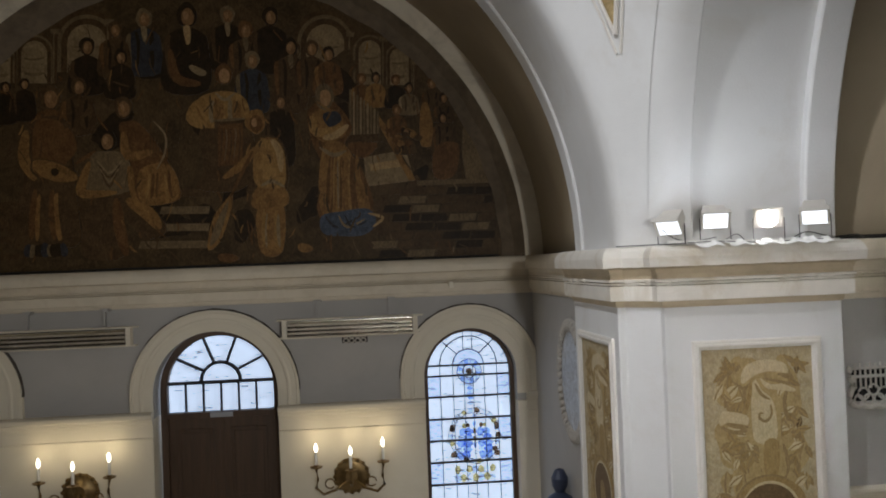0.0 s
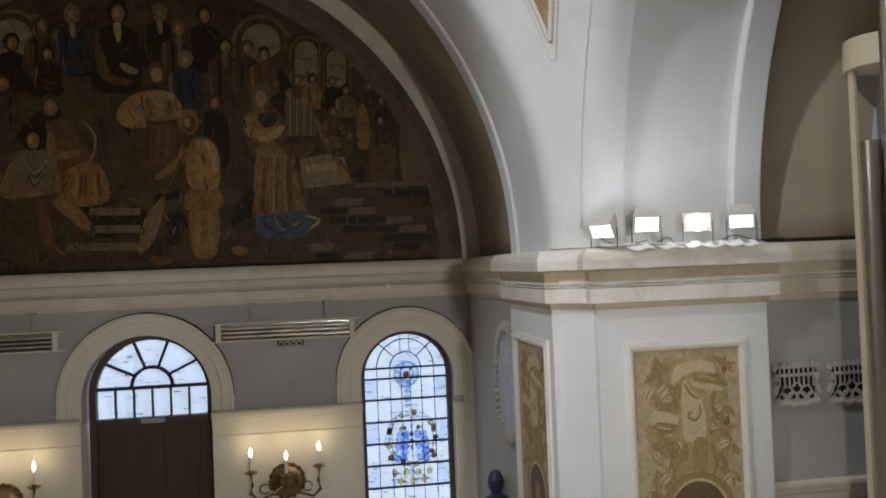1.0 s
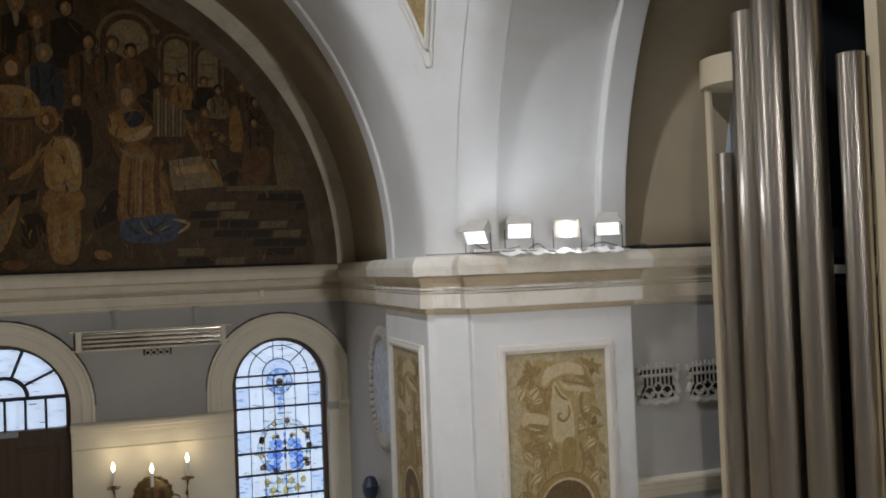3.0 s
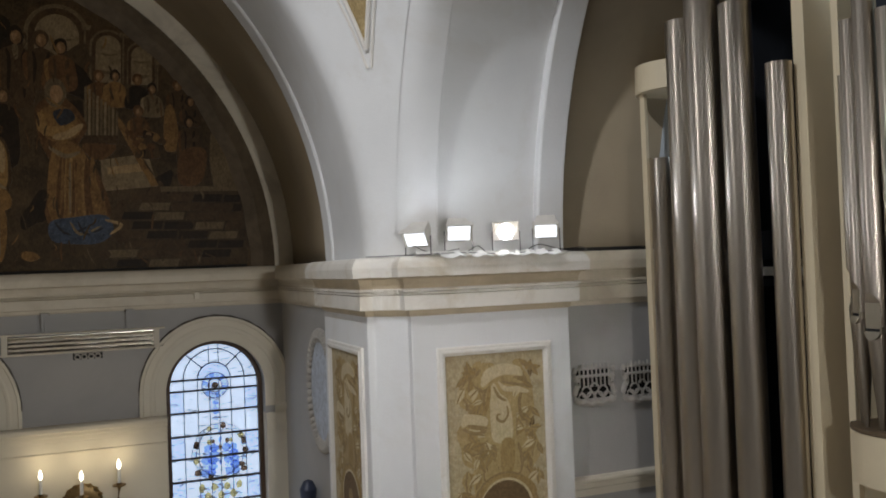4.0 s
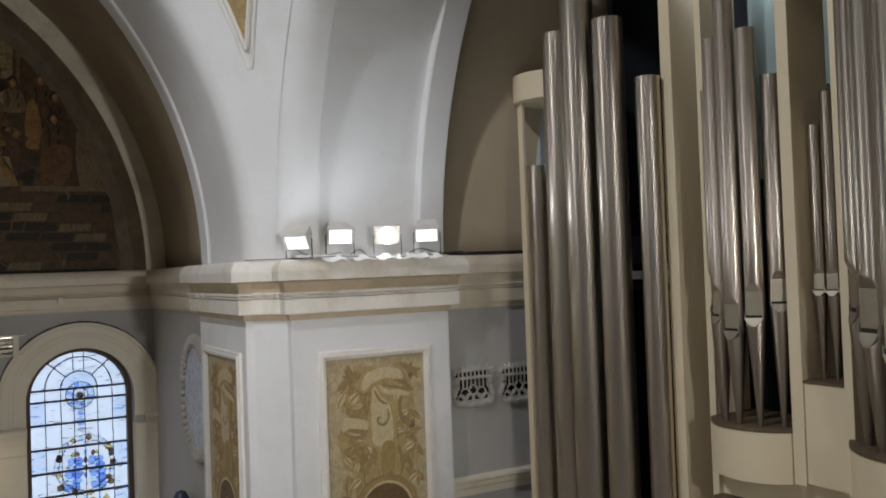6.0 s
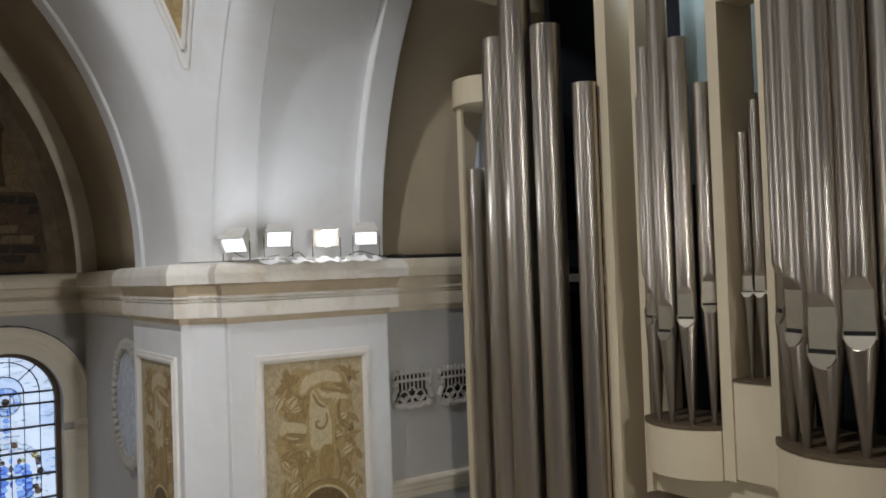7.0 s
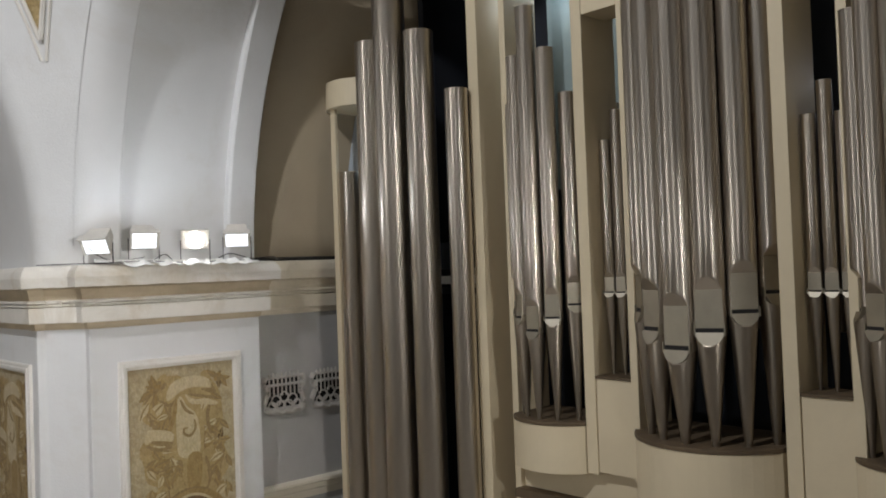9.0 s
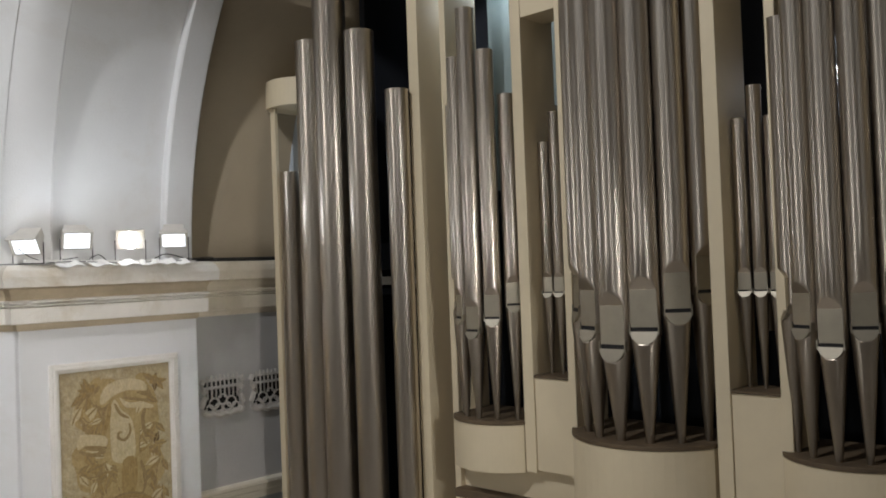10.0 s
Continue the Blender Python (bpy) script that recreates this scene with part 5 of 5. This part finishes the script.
def lyre_grille(x, z):
    g = thing("wall_grille", "ornamental plaster vent grille with bars and scrolls", "vent grille", pose(x, GW, z), "plaster grilles")
    w, h = 0.46, 0.36
    bm = bmesh.new()
    box(bm, -w / 2 + 0.03, w / 2 - 0.03, -0.012, 0, -h + 0.04, -0.03)
    part("backing", bm, SLOT, g)
    bm = bmesh.new()
    box(bm, -w / 2, w / 2, -0.05, -0.01, -0.10, -0.075)
    box(bm, -w / 2, w / 2, -0.045, -0.01, -0.02, 0.0)
    for s in (-1, 1):
        tube(bm, [(s * (w / 2 - 0.01) + s * 0.02 * math.sin(k * 1.3), -0.03, -h * k / 8) for k in range(9)], 0.028, 8)
    tube(bm, [(-w / 2 + w * k / 12, -0.03, -h + 0.015 - 0.03 * math.sin(math.pi * k / 12) + 0.012 * math.cos(k * 2.0)) for k in range(13)], 0.026, 8)
    part("rim", bm, PLASTER, g, "scrolled plaster rim")
    for i in range(8):
        bm = bmesh.new()
        x = -w / 2 + 0.055 + (w - 0.11) * i / 7
        tube(bm, [(x, -0.03, 0.03 + 0.01 * (i % 2)), (x, -0.03, -0.20)], 0.010, 6)
        part("bar", bm, PLASTER, g)
    for cx, cz, r in ((-0.10, -0.25, 0.055), (0.0, -0.215, 0.05), (0.10, -0.25, 0.055), (-0.05, -0.30, 0.045), (0.05, -0.30, 0.045), (-0.15, -0.30, 0.04), (0.15, -0.30, 0.04)):
        bm = bmesh.new()
        tube(bm, [(cx + r * math.cos(2 * math.pi * k / 12), -0.028, cz + r * math.sin(2 * math.pi * k / 12)) for k in range(13)], 0.010, 6)
        part("scroll", bm, PLASTER, g)
    return g


lyre_grille(4.67, 4.40)
lyre_grille(5.255, 4.39)
bm = bmesh.new()
sweep(bm, [(4.33, GW), (9.5, GW)], [(-0.01, 3.08), (0.03, 3.09), (0.03, 3.16), (0.06, 3.18), (0.065, 3.23), (0.10, 3.25), (0.10, 3.28), (-0.01, 3.29)])
tagged(finish("trim", bm, CREAM), "cream moulded ledge along the side wall", "trim", kind="structure")

SX = CX + ARM
med = thing("wall_medallion", "oval plaster medallion with a leafy rim on the side wall", "medallion", pose(SX, 10.22, 4.04, 0, 0, -90))
bm = bmesh.new()
prism(bm, [(0.60 * math.cos(2 * math.pi * i / 40), 0.66 * math.sin(2 * math.pi * i / 40)) for i in range(40)], -0.05, 0, upright(0))
part("field", bm, paint("medallion_field", (0.50, 0.54, 0.60), (0.36, 0.37, 0.39), 9, 0.45, (0.70, 0.73, 0.76)), med)
bm = bmesh.new()
for i in range(44):
    a = 2 * math.pi * i / 44
    m = Matrix.Translation((0.62 * math.cos(a), -0.05, 0.68 * math.sin(a))) @ Matrix.Rotation(-a, 4, "Y") @ Matrix.Diagonal((0.095, 0.06, 0.06, 1))
    bmesh.ops.create_icosphere(bm, subdivisions=1, radius=1, matrix=m)
part("leafy_rim", bm, PLASTER, med)
stat = bmesh.new()
prof = [(0.30, 0.0), (0.30, 0.08), (0.2, 0.1), (0.22, 0.25), (0.26, 0.6), (0.22, 0.95), (0.24, 1.15), (0.15, 1.28), (0.06, 1.34), (0.10, 1.42), (0.11, 1.52), (0.06, 1.62), (0.01, 1.64)]
lathe(stat, prof, 18)
tagged(finish("statue", stat, material("statue_dark", (0.035, 0.045, 0.08), 0.4, vary=0.3, scale=5), at=pose(SX - 0.14, 10.75, 1.22)), "dark blue draped statue on a wall bracket", "statue")
bm = bmesh.new()
prism(bm, [(-0.34, -0.4), (0.34, -0.4), (0.34, 0.28), (-0.34, 0.28)], 1.08, 1.22, pose(SX - 0.28, 10.75, 0, 0, 0, 0))
prism(bm, [(-0.2, -0.2), (0.2, -0.2), (0.28, 0.28), (-0.2, 0.28)], 0.9, 1.08, pose(SX - 0.28, 10.75, 0, 0, 0, 0))
tagged(finish("wall_bracket", bm, CREAM, bevel=0.01), "cream stone bracket carrying the statue", "bracket")


# ---- infrared heaters hung high on the end wall ----
def heater(x):
    h = thing("wall_heater", "long infrared heater with polished reflectors on wall brackets", "heater", pose(x, NY - 0.20, 4.66), "infrared heaters")
    bm = bmesh.new()
    box(bm, -0.92, 0.92, 0.02, 0.10, -0.13, 0.11)
    part("back", bm, DARK, h)
    bm = bmesh.new()
    box(bm, -1.07, 1.07, -0.06, 0.12, 0.115, 0.135)
    box(bm, -1.05, 1.05, -0.02, 0.12, -0.15, -0.13)
    box(bm, -0.99, -0.92, -0.05, 0.10, -0.14, 0.115)
    box(bm, 0.92, 0.99, -0.05, 0.10, -0.14, 0.115)
    part("casing", bm, CREAM, h, "cream sheet-metal casing", bevel=0.004)
    for i in range(4):
        bm = bmesh.new()
        z = -0.10 + 0.06 * i
        box(bm, -0.92, 0.92, -0.045, 0.02, -0.004, 0.004, Matrix.Translation((0, 0, z)) @ Matrix.Rotation(radians(25), 4, "X"))
        box(bm, -0.92, 0.92, 0.008, 0.018, -0.024, 0.020, Matrix.Translation((0, 0, z)) @ Matrix.Rotation(radians(-7), 4, "X"))
        part("reflector", bm, STEEL, h, "polished metal reflector slat")
    # polished rods added before the slats to catch highlight lines
    for i in range(3):
        bm = bmesh.new()
        z = -0.07 + 0.06 * i
        tube(bm, [(-0.91 + 0.13 * q, -0.02, z) for q in range(15)], 0.017, 10)
        part("glint_rod", bm, STEEL, h, "polished rod added to catch bright glints")
    for s in (-0.5, 0.58):
        bm = bmesh.new()
        box(bm, s - 0.02, s + 0.02, 0.12, 0.20, 0.1, 0.40)
        box(bm, s - 0.02, s + 0.09, 0.02, 0.2, 0.36, 0.40)
        part("hanger", bm, GREYWALL, h, bevel=0.004)
    return h


heater(-0.30)
heater(-4.42)
vent = thing("wall_vent", "small pierced plaster vent below the heater", "vent", pose(-0.245, NY, 4.47))
bm = bmesh.new()
box(bm, -0.19, 0.19, -0.01, 0, -0.07, 0.07)
part("backing", bm, SLOT, vent)
for cx in (-0.13, -0.045, 0.045, 0.13):
    for cz in (-0.035, 0.035):
        bm = bmesh.new()
        tube(bm, [(cx + 0.036 * math.cos(2 * math.pi * k / 10), -0.018, cz + 0.032 * math.sin(2 * math.pi * k / 10)) for k in range(11)], 0.011, 6)
        part("tracery", bm, PLASTER, vent)
box_bm = bmesh.new()
box(box_bm, -0.035, 0.035, -0.06, 0, -0.05, 0.05)
tagged(finish("wall_socket", box_bm, CREAM, bevel=0.008, at=pose(1.22, NY - 0.10, 5.21)), "small cream junction box under the cornice", "junction box")


# ---- three-candle sconces ----
def sconce(x, z):
    s = thing("wall_sconce", "three-armed brass wall sconce with lit candle bulbs", "wall lamp", pose(x, NY - 0.06, z), "wall sconces")
    bm = bmesh.new()
    m = Matrix.Rotation(radians(90), 4, "X")
    lathe(bm, [(0.02, 0.10), (0.09, 0.10), (0.13, 0.07), (0.19, 0.04), (0.24, 0.035), (0.26, 0.0)], 28, m)
    part("back_plate", bm, BRASS, s, "round embossed brass back plate", bevel=0.004)
    bm = bmesh.new()
    for k in range(16):
        a = 2 * math.pi * k / 16
        bmesh.ops.create_icosphere(bm, subdivisions=1, radius=0.035, matrix=Matrix.Translation((0.245 * math.cos(a), -0.03, 0.245 * math.sin(a))))
    part("beading", bm, BRASS, s)
    for dx, dz, reach in ((-0.50, 0.16, 0.22), (0.0, 0.11, 0.32), (0.47, 0.19, 0.22)):
        bm = bmesh.new()
        pts = [(0.1 * dx, -0.08, -0.05), (0.45 * dx, -reach * 0.7, -0.16), (0.8 * dx, -reach, -0.20), (1.02 * dx, -reach, -0.10), (0.96 * dx, -reach, 0.02), (dx, -reach, dz)]
        if dx == 0:
            pts = [(0, -0.08, -0.02), (0, -reach * 0.6, -0.1), (0, -reach, -0.04), (0, -reach, dz)]
        tube(bm, pts, 0.02, 8)
        if dx:
            tube(bm, [(0.62 * dx + 0.07 * math.cos(k * 0.7), -reach * 0.8, -0.06 + 0.07 * math.sin(k * 0.7)) for k in range(9)], 0.012, 6)
        arm_ob = part("arm", bm, BRASS, s, "scrolling brass arm")
        bm = bmesh.new()
        lathe(bm, [(0.02, 0), (0.03, 0.02), (0.085, 0.03), (0.09, 0.045), (0.03, 0.05), (0.035, 0.07)], 16, Matrix.Translation((dx, -reach, dz)))
        part("drip_pan", bm, BRASS, arm_ob)
        bm = bmesh.new()
        lathe(bm, [(0.022, 0), (0.022, 0.19), (0.012, 0.20)], 14, Matrix.Translation((dx, -reach, dz + 0.06)))
        part("candle_sleeve", bm, PAPER, arm_ob, "white candle sleeve")
        bm = bmesh.new()
        lathe(bm, [(0.010, 0), (0.024, 0.03), (0.028, 0.06), (0.018, 0.10), (0.004, 0.135)], 14, Matrix.Translation((dx, -reach, dz + 0.255)))
        part("bulb", bm, BULB, arm_ob, "glowing candle bulb")
    for dx in (-0.5, 0.0, 0.47):
        lamp("candle_light", "POINT", (x + dx, NY - 0.32, z + 0.62), 2.8, (1.0, 0.80, 0.48), 0.05)
    return s


sconce(-0.36, 2.45)
sconce(-4.24, 2.45)

# dark conduit along the foot of the mural
bm = bmesh.new()
tube(bm, [(-6.6 + 0.45 * i, NY - 0.10, 5.622 + 0.004 * math.sin(i * 2.1)) for i in range(20)], 0.016, 8)
tagged(finish("conduit", bm, IRON), "dark conduit lying on the cornice below the mural", "conduit")


# ---- organ in the east arm ----
organ = thing("pipe_organ", "cream-painted modern organ case with bright metal pipes in towers", "organ")
OX = 5.10


def rounded(bm, cy, half, bulge, z0, z1, back=0.25, n=20):
    """Upright solid with a bowed front towards -x."""
    r = (half ** 2 + bulge ** 2) / (2 * bulge)
    a = math.asin(min(1, half / r))
    pts = [(OX + (r - bulge) - r * math.cos(t), cy + r * math.sin(t)) for t in [a - 2 * a * i / n for i in range(n + 1)]]
    prism(bm, pts + [(OX + back, cy - half), (OX + back, cy + half)], z0, z1)


def pipe(x, y, d, z_foot, z_mouth, z_top, face, mouth=True):
    """Organ pipe: cone foot, body flattened over the mouth, and lips turned to face (degrees from -x)."""
    r = d / 2
    m = Matrix.Translation((x, y, 0)) @ Matrix.Rotation(radians(face), 4, "Z")
    n = 64 if mouth else 40
    flat = 0.5

    def turned_rings(bm, rows):
        rings = []
        for rad, z, clamp in rows:
            rings.append([bm.verts.new(m @ Vector((max(rad * math.cos(2 * math.pi * i / n), -clamp * rad), rad * math.sin(2 * math.pi * i / n), z))) for i in range(n)])
        for a, b in zip(rings, rings[1:]):
            for i in range(n):
                bm.faces.new((a[i], a[(i + 1) % n], b[(i + 1) % n], b[i])).smooth = True

    cut, hh, scoop = 0.15 * d, 1.62 * d, 0.42 * d
    w = r * math.sqrt(1 - flat ** 2)
    bm = bmesh.new()
    top = [(r, z_top - 0.012, 1), (r * 1.012, z_top - 0.008, 1), (r * 1.012, z_top, 1), (r * 0.93, z_top, 1), (r * 0.93, z_top - 0.4, 1)]
    if mouth:
        zl = z_mouth + cut + hh
        turned_rings(bm, [(r, z_mouth - 0.005, flat)] + [(r, zl - scoop + scoop * q / 8, flat + (1 - flat) * q / 8) for q in range(9)] + [(r, zl + 0.3, 1)] + top)
    else:
        turned_rings(bm, [(r, z_mouth, 1), (r, z_mouth + 1.0, 1)] + top)
    body = part("pipe", bm, TIN, organ)
    if not mouth:
        return
    bm = bmesh.new()
    zb = z_mouth - w * 0.95
    k = (zb - z_foot) / (z_mouth - z_foot)
    turned_rings(bm, [(r * 0.24, z_foot, 1), (r * (0.24 + 0.74 * k), zb, 1), (r * 0.985, z_mouth - 0.05 * d, flat + 0.06), (r * 0.99, z_mouth - 0.004, flat)])
    part("foot", bm, FOOT, body, "tapering pipe foot")
    lay = m @ Matrix(((0, 0, -1, 0), (1, 0, 0, 0), (0, 1, 0, z_mouth), (0, 0, 0, 1)))
    f0 = r * flat
    bm = bmesh.new()
    wl = w * 0.97
    prism(bm, [(-wl, cut), (wl, cut), (wl, cut + hh - scoop), (-wl, cut + hh - scoop)], f0 - 0.004, f0 + 0.004, lay)
    part("upper_lip", bm, LIP, body, "flattened polished upper lip")
    bm = bmesh.new()
    prism(bm, [(-w * 1.0, 0), (w * 1.0, 0), (w * 1.0, cut), (-w * 1.0, cut)], f0 - 0.02, f0 + 0.0015, lay)
    part("mouth", bm, SLOT, body, "dark mouth slit")
    bm = bmesh.new()
    wl *= 1.02
    poly = [(-wl, 0.0)] + [(-wl * math.cos(t), -wl * 0.98 * math.sin(t)) for t in [math.pi * i / 14 for i in range(1, 14)]] + [(wl, 0.0)]
    prism(bm, poly, -0.012, 0.016, lay @ Matrix.Translation((0, 0, f0)) @ Matrix.Rotation(radians(-15), 4, "X"))
    part("lower_lip", bm, LIP, body, "rounded lower lip")
    for s in (-1, 1):
        bm = bmesh.new()
        a, b = sorted((s * w, s * (w + 0.008)))
        prism(bm, [(a, -0.6 * cut), (b, -0.6 * cut), (b, cut * 1.7), (a, cut * 1.7)], f0 - 0.03, f0 + 0.016, lay)
        part("ear", bm, LIP, body)


def tower(cy, half, bulge, z_shelf, band, count, d, z_mid, dz, z_top, dtop, inset, spread):
    bm = bmesh.new()
    rounded(bm, cy, half, bulge, z_shelf - band, z_shelf - 0.03)
    part("tower_base", bm, CASE, organ, "bowed cream-painted tower base", bevel=0.004)
    bm = bmesh.new()
    rounded(bm, cy, half + 0.006, bulge + 0.008, z_shelf - 0.03, z_shelf, 0.5)
    part("toe_board", bm, SHELF, organ, "dusty brown toe board", bevel=0.004)
    r = (half ** 2 + bulge ** 2) / (2 * bulge)
    c = OX + r - bulge
    rp = r - inset
    for i in range(count):
        k = i - (count - 1) / 2
        t = radians(spread * k)
        dd = d * (1 - 0.05 * abs(k))
        pipe(c - rp * math.cos(t), cy + rp * math.sin(t), dd, z_shelf, z_mid + dz * abs(k), z_top - dtop * abs(k), -math.degrees(t) * 0.9)


tower(3.02, 0.55, 0.34, 4.24, 0.62, 7, 0.218, 4.86, 0.118, 8.8, 0.25, 0.11, 23)
tower(4.40, 0.365, 0.19, 4.24, 0.40, 5, 0.15, 4.93, 0.10, 7.52, 0.36, 0.085, 26)
tower(1.655, 0.365, 0.19, 4.25, 0.40, 5, 0.165, 4.91, 0.10, 7.95, 0.52, 0.085, 26)


# narrow bays between the towers
def bay(y0, y1, tops):
    bm = bmesh.new()
    box(bm, OX + 0.01, OX + 0.06, y0, y1, 3.87, 4.58)
    part("bay_panel", bm, CASE, organ, "flat cream panel", bevel=0.004)
    bm = bmesh.new()
    box(bm, OX, OX + 0.3, y0, y1, 4.58, 4.60)
    part("toe_board", bm, SHELF, organ)
    bm = bmesh.new()
    box(bm, OX + 0.0, OX + 0.3, y0, y1, 7.36, 7.75)
    part("bay_head", bm, CASE, organ, "cream head board", bevel=0.004)
    n = len(tops)
    for i, zt in enumerate(tops):
        y = y0 + (y1 - y0) * (i + 0.5) / n
        pipe(OX + 0.17, y, 0.092, 4.60, 5.22, zt, 12)


bay(3.60, 3.92, (6.40, 6.62, 6.40))
bay(2.02, 2.34, (6.34, 6.55, 6.35))


def board(y0, y1, z0, z1, depth=0.42, x0=OX, label=""):
    bm = bmesh.new()
    box(bm, x0, x0 + depth, y0, y1, z0, z1)
    return part("case_board", bm, CASE, organ, label, bevel=0.004)


board(7.195, 7.275, 0, 7.2, 0.035, OX + 0.02)
board(5.05, 5.17, 0, 9.6, 0.75, OX)
board(4.765, 4.83, 0, 9.6, 0.40, OX + 0.05)
board(3.925, 4.025, 3.85, 9.6, 0.42)
board(3.535, 3.60, 3.85, 9.6, 0.42)
board(2.345, 2.445, 3.85, 9.6, 0.42)
board(1.955, 2.02, 3.85, 9.6, 0.42)
board(1.15, 1.24, 0, 9.6, 0.42)
bm = bmesh.new()
box(bm, OX + 0.10, OX + 0.16, 1.24, 4.77, 0, 3.85)
part("lower_case", bm, CASE, organ, "plain recessed cream lower case")
bm = bmesh.new()
box(bm, OX - 0.02, OX + 0.16, 1.24, 4.77, 3.55, 3.62)
part("rail", bm, SHELF, organ)

# great pipe tower without visible feet
for x, y, d, zt in ((4.84, 5.92, 0.30, 8.9), (4.88, 5.56, 0.265, 7.57), (5.00, 5.225, 0.205, 7.01), (4.93, 6.32, 0.29, 7.64), (5.12, 6.62, 0.24, 7.0),
                    (5.24, 7.10, 0.24, 6.50), (5.36, 6.90, 0.20, 6.0)):
    pipe(x, y, d, 0.9, 1.7, zt, 0, mouth=False)
bm = bmesh.new()
rounded(bm, 6.2, 1.04, 0.45, 0, 1.7, 0.5)
part("tower_base", bm, CASE, organ, "bowed cream-painted base under the great pipes", bevel=0.005)
# small round canopy beside the great pipes, over its niche panel
bm = bmesh.new()
prism(bm, [(5.45 + 0.40 * math.cos(t), 7.12 + 0.40 * math.sin(t)) for t in [radians(90 + 180 * i / 24) for i in range(25)]] + [(5.8, 6.72), (5.8, 7.52)], 7.17, 7.45)
part("canopy", bm, CASE, organ, "small bowed cream canopy", bevel=0.006)
bm = bmesh.new()
box(bm, 5.55, 5.60, 6.75, 7.64, 0, 7.2)
part("niche_panel", bm, material("niche_paint", (0.45, 0.50, 0.55), 0.6, vary=0.06, scale=2), organ, "pale blue-grey niche panel")

# interior of the case: near-black sheets carry its shade in their colour
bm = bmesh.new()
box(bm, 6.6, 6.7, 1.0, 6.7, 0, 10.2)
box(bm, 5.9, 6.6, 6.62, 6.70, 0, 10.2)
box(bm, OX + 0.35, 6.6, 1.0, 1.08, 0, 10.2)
part("back_case", bm, DARK, organ, "near-black sheets standing in for the shade inside the case")
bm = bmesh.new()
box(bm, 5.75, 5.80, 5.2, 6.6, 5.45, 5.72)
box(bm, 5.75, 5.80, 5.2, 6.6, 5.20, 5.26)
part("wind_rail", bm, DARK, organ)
bm = bmesh.new()
box(bm, 5.74, 5.75, 5.2, 6.6, 5.30, 5.38)
part("rail_board", bm, PAPER, organ, "pale board across the interior")
bm = bmesh.new()
box(bm, 6.0, 6.03, 3.95, 5.0, 6.15, 8.9)
for y in (4.2, 4.45, 4.7):
    box(bm, 5.98, 6.0, y, y + 0.02, 6.15, 8.9)
part("swell_panel", bm, BLUE, organ, "teal swell panel seen between pipes")
bm = bmesh.new()
box(bm, 5.6, 5.64, 3.98, 4.12, 6.35, 6.75)
part("label_board", bm, PAPER, organ, "pale board inside the case")
# row of polished beads added to imitate a strip of glittering reflections
bm = bmesh.new()
for i in range(60):
    bmesh.ops.create_icosphere(bm, subdivisions=1, radius=0.011, matrix=Matrix.Translation((5.45, 2.595 + 0.002 * math.sin(i * 2.1), 6.0 + 0.0175 * i)))
part("glint_strip", bm, STEEL, organ, "polished beads standing in for a glittering strip of light in the case")
rnd = random.Random(3)
for i in range(26):
    y = 1.3 + 0.2 * i
    if 4.8 < y < 5.2:
        continue
    pipe(6.1 + 0.1 * (i % 2), y, 0.10, 4.2, 4.9, rnd.uniform(5.6, 6.6), 0, mouth=False)

# small window behind the pipes, with a lamp before it
wnd = thing("window_3", "small barred window glimpsed between the organ pipes", "window", kind="structure")
for i in range(3):
    bm = bmesh.new()
    box(bm, 6.57, 6.58, 1.98, 2.18, 6.48 + 0.22 * i, 6.67 + 0.22 * i)
    part("pane", bm, DAY, wnd)
bm = bmesh.new()
for i in range(4):
    box(bm, 6.55, 6.59, 1.96, 2.20, 6.44 + 0.22 * i - 0.01, 6.44 + 0.22 * i + 0.02)
part("window_frame", bm, DARK, wnd)
bm = bmesh.new()
bmesh.ops.create_icosphere(bm, subdivisions=2, radius=0.05, matrix=Matrix.Translation((6.5, 2.07, 6.79)))
bulb_ob = tagged(finish("service_lamp", bm, LENS_HOT), "bare lit lamp inside the organ case", "lamp")
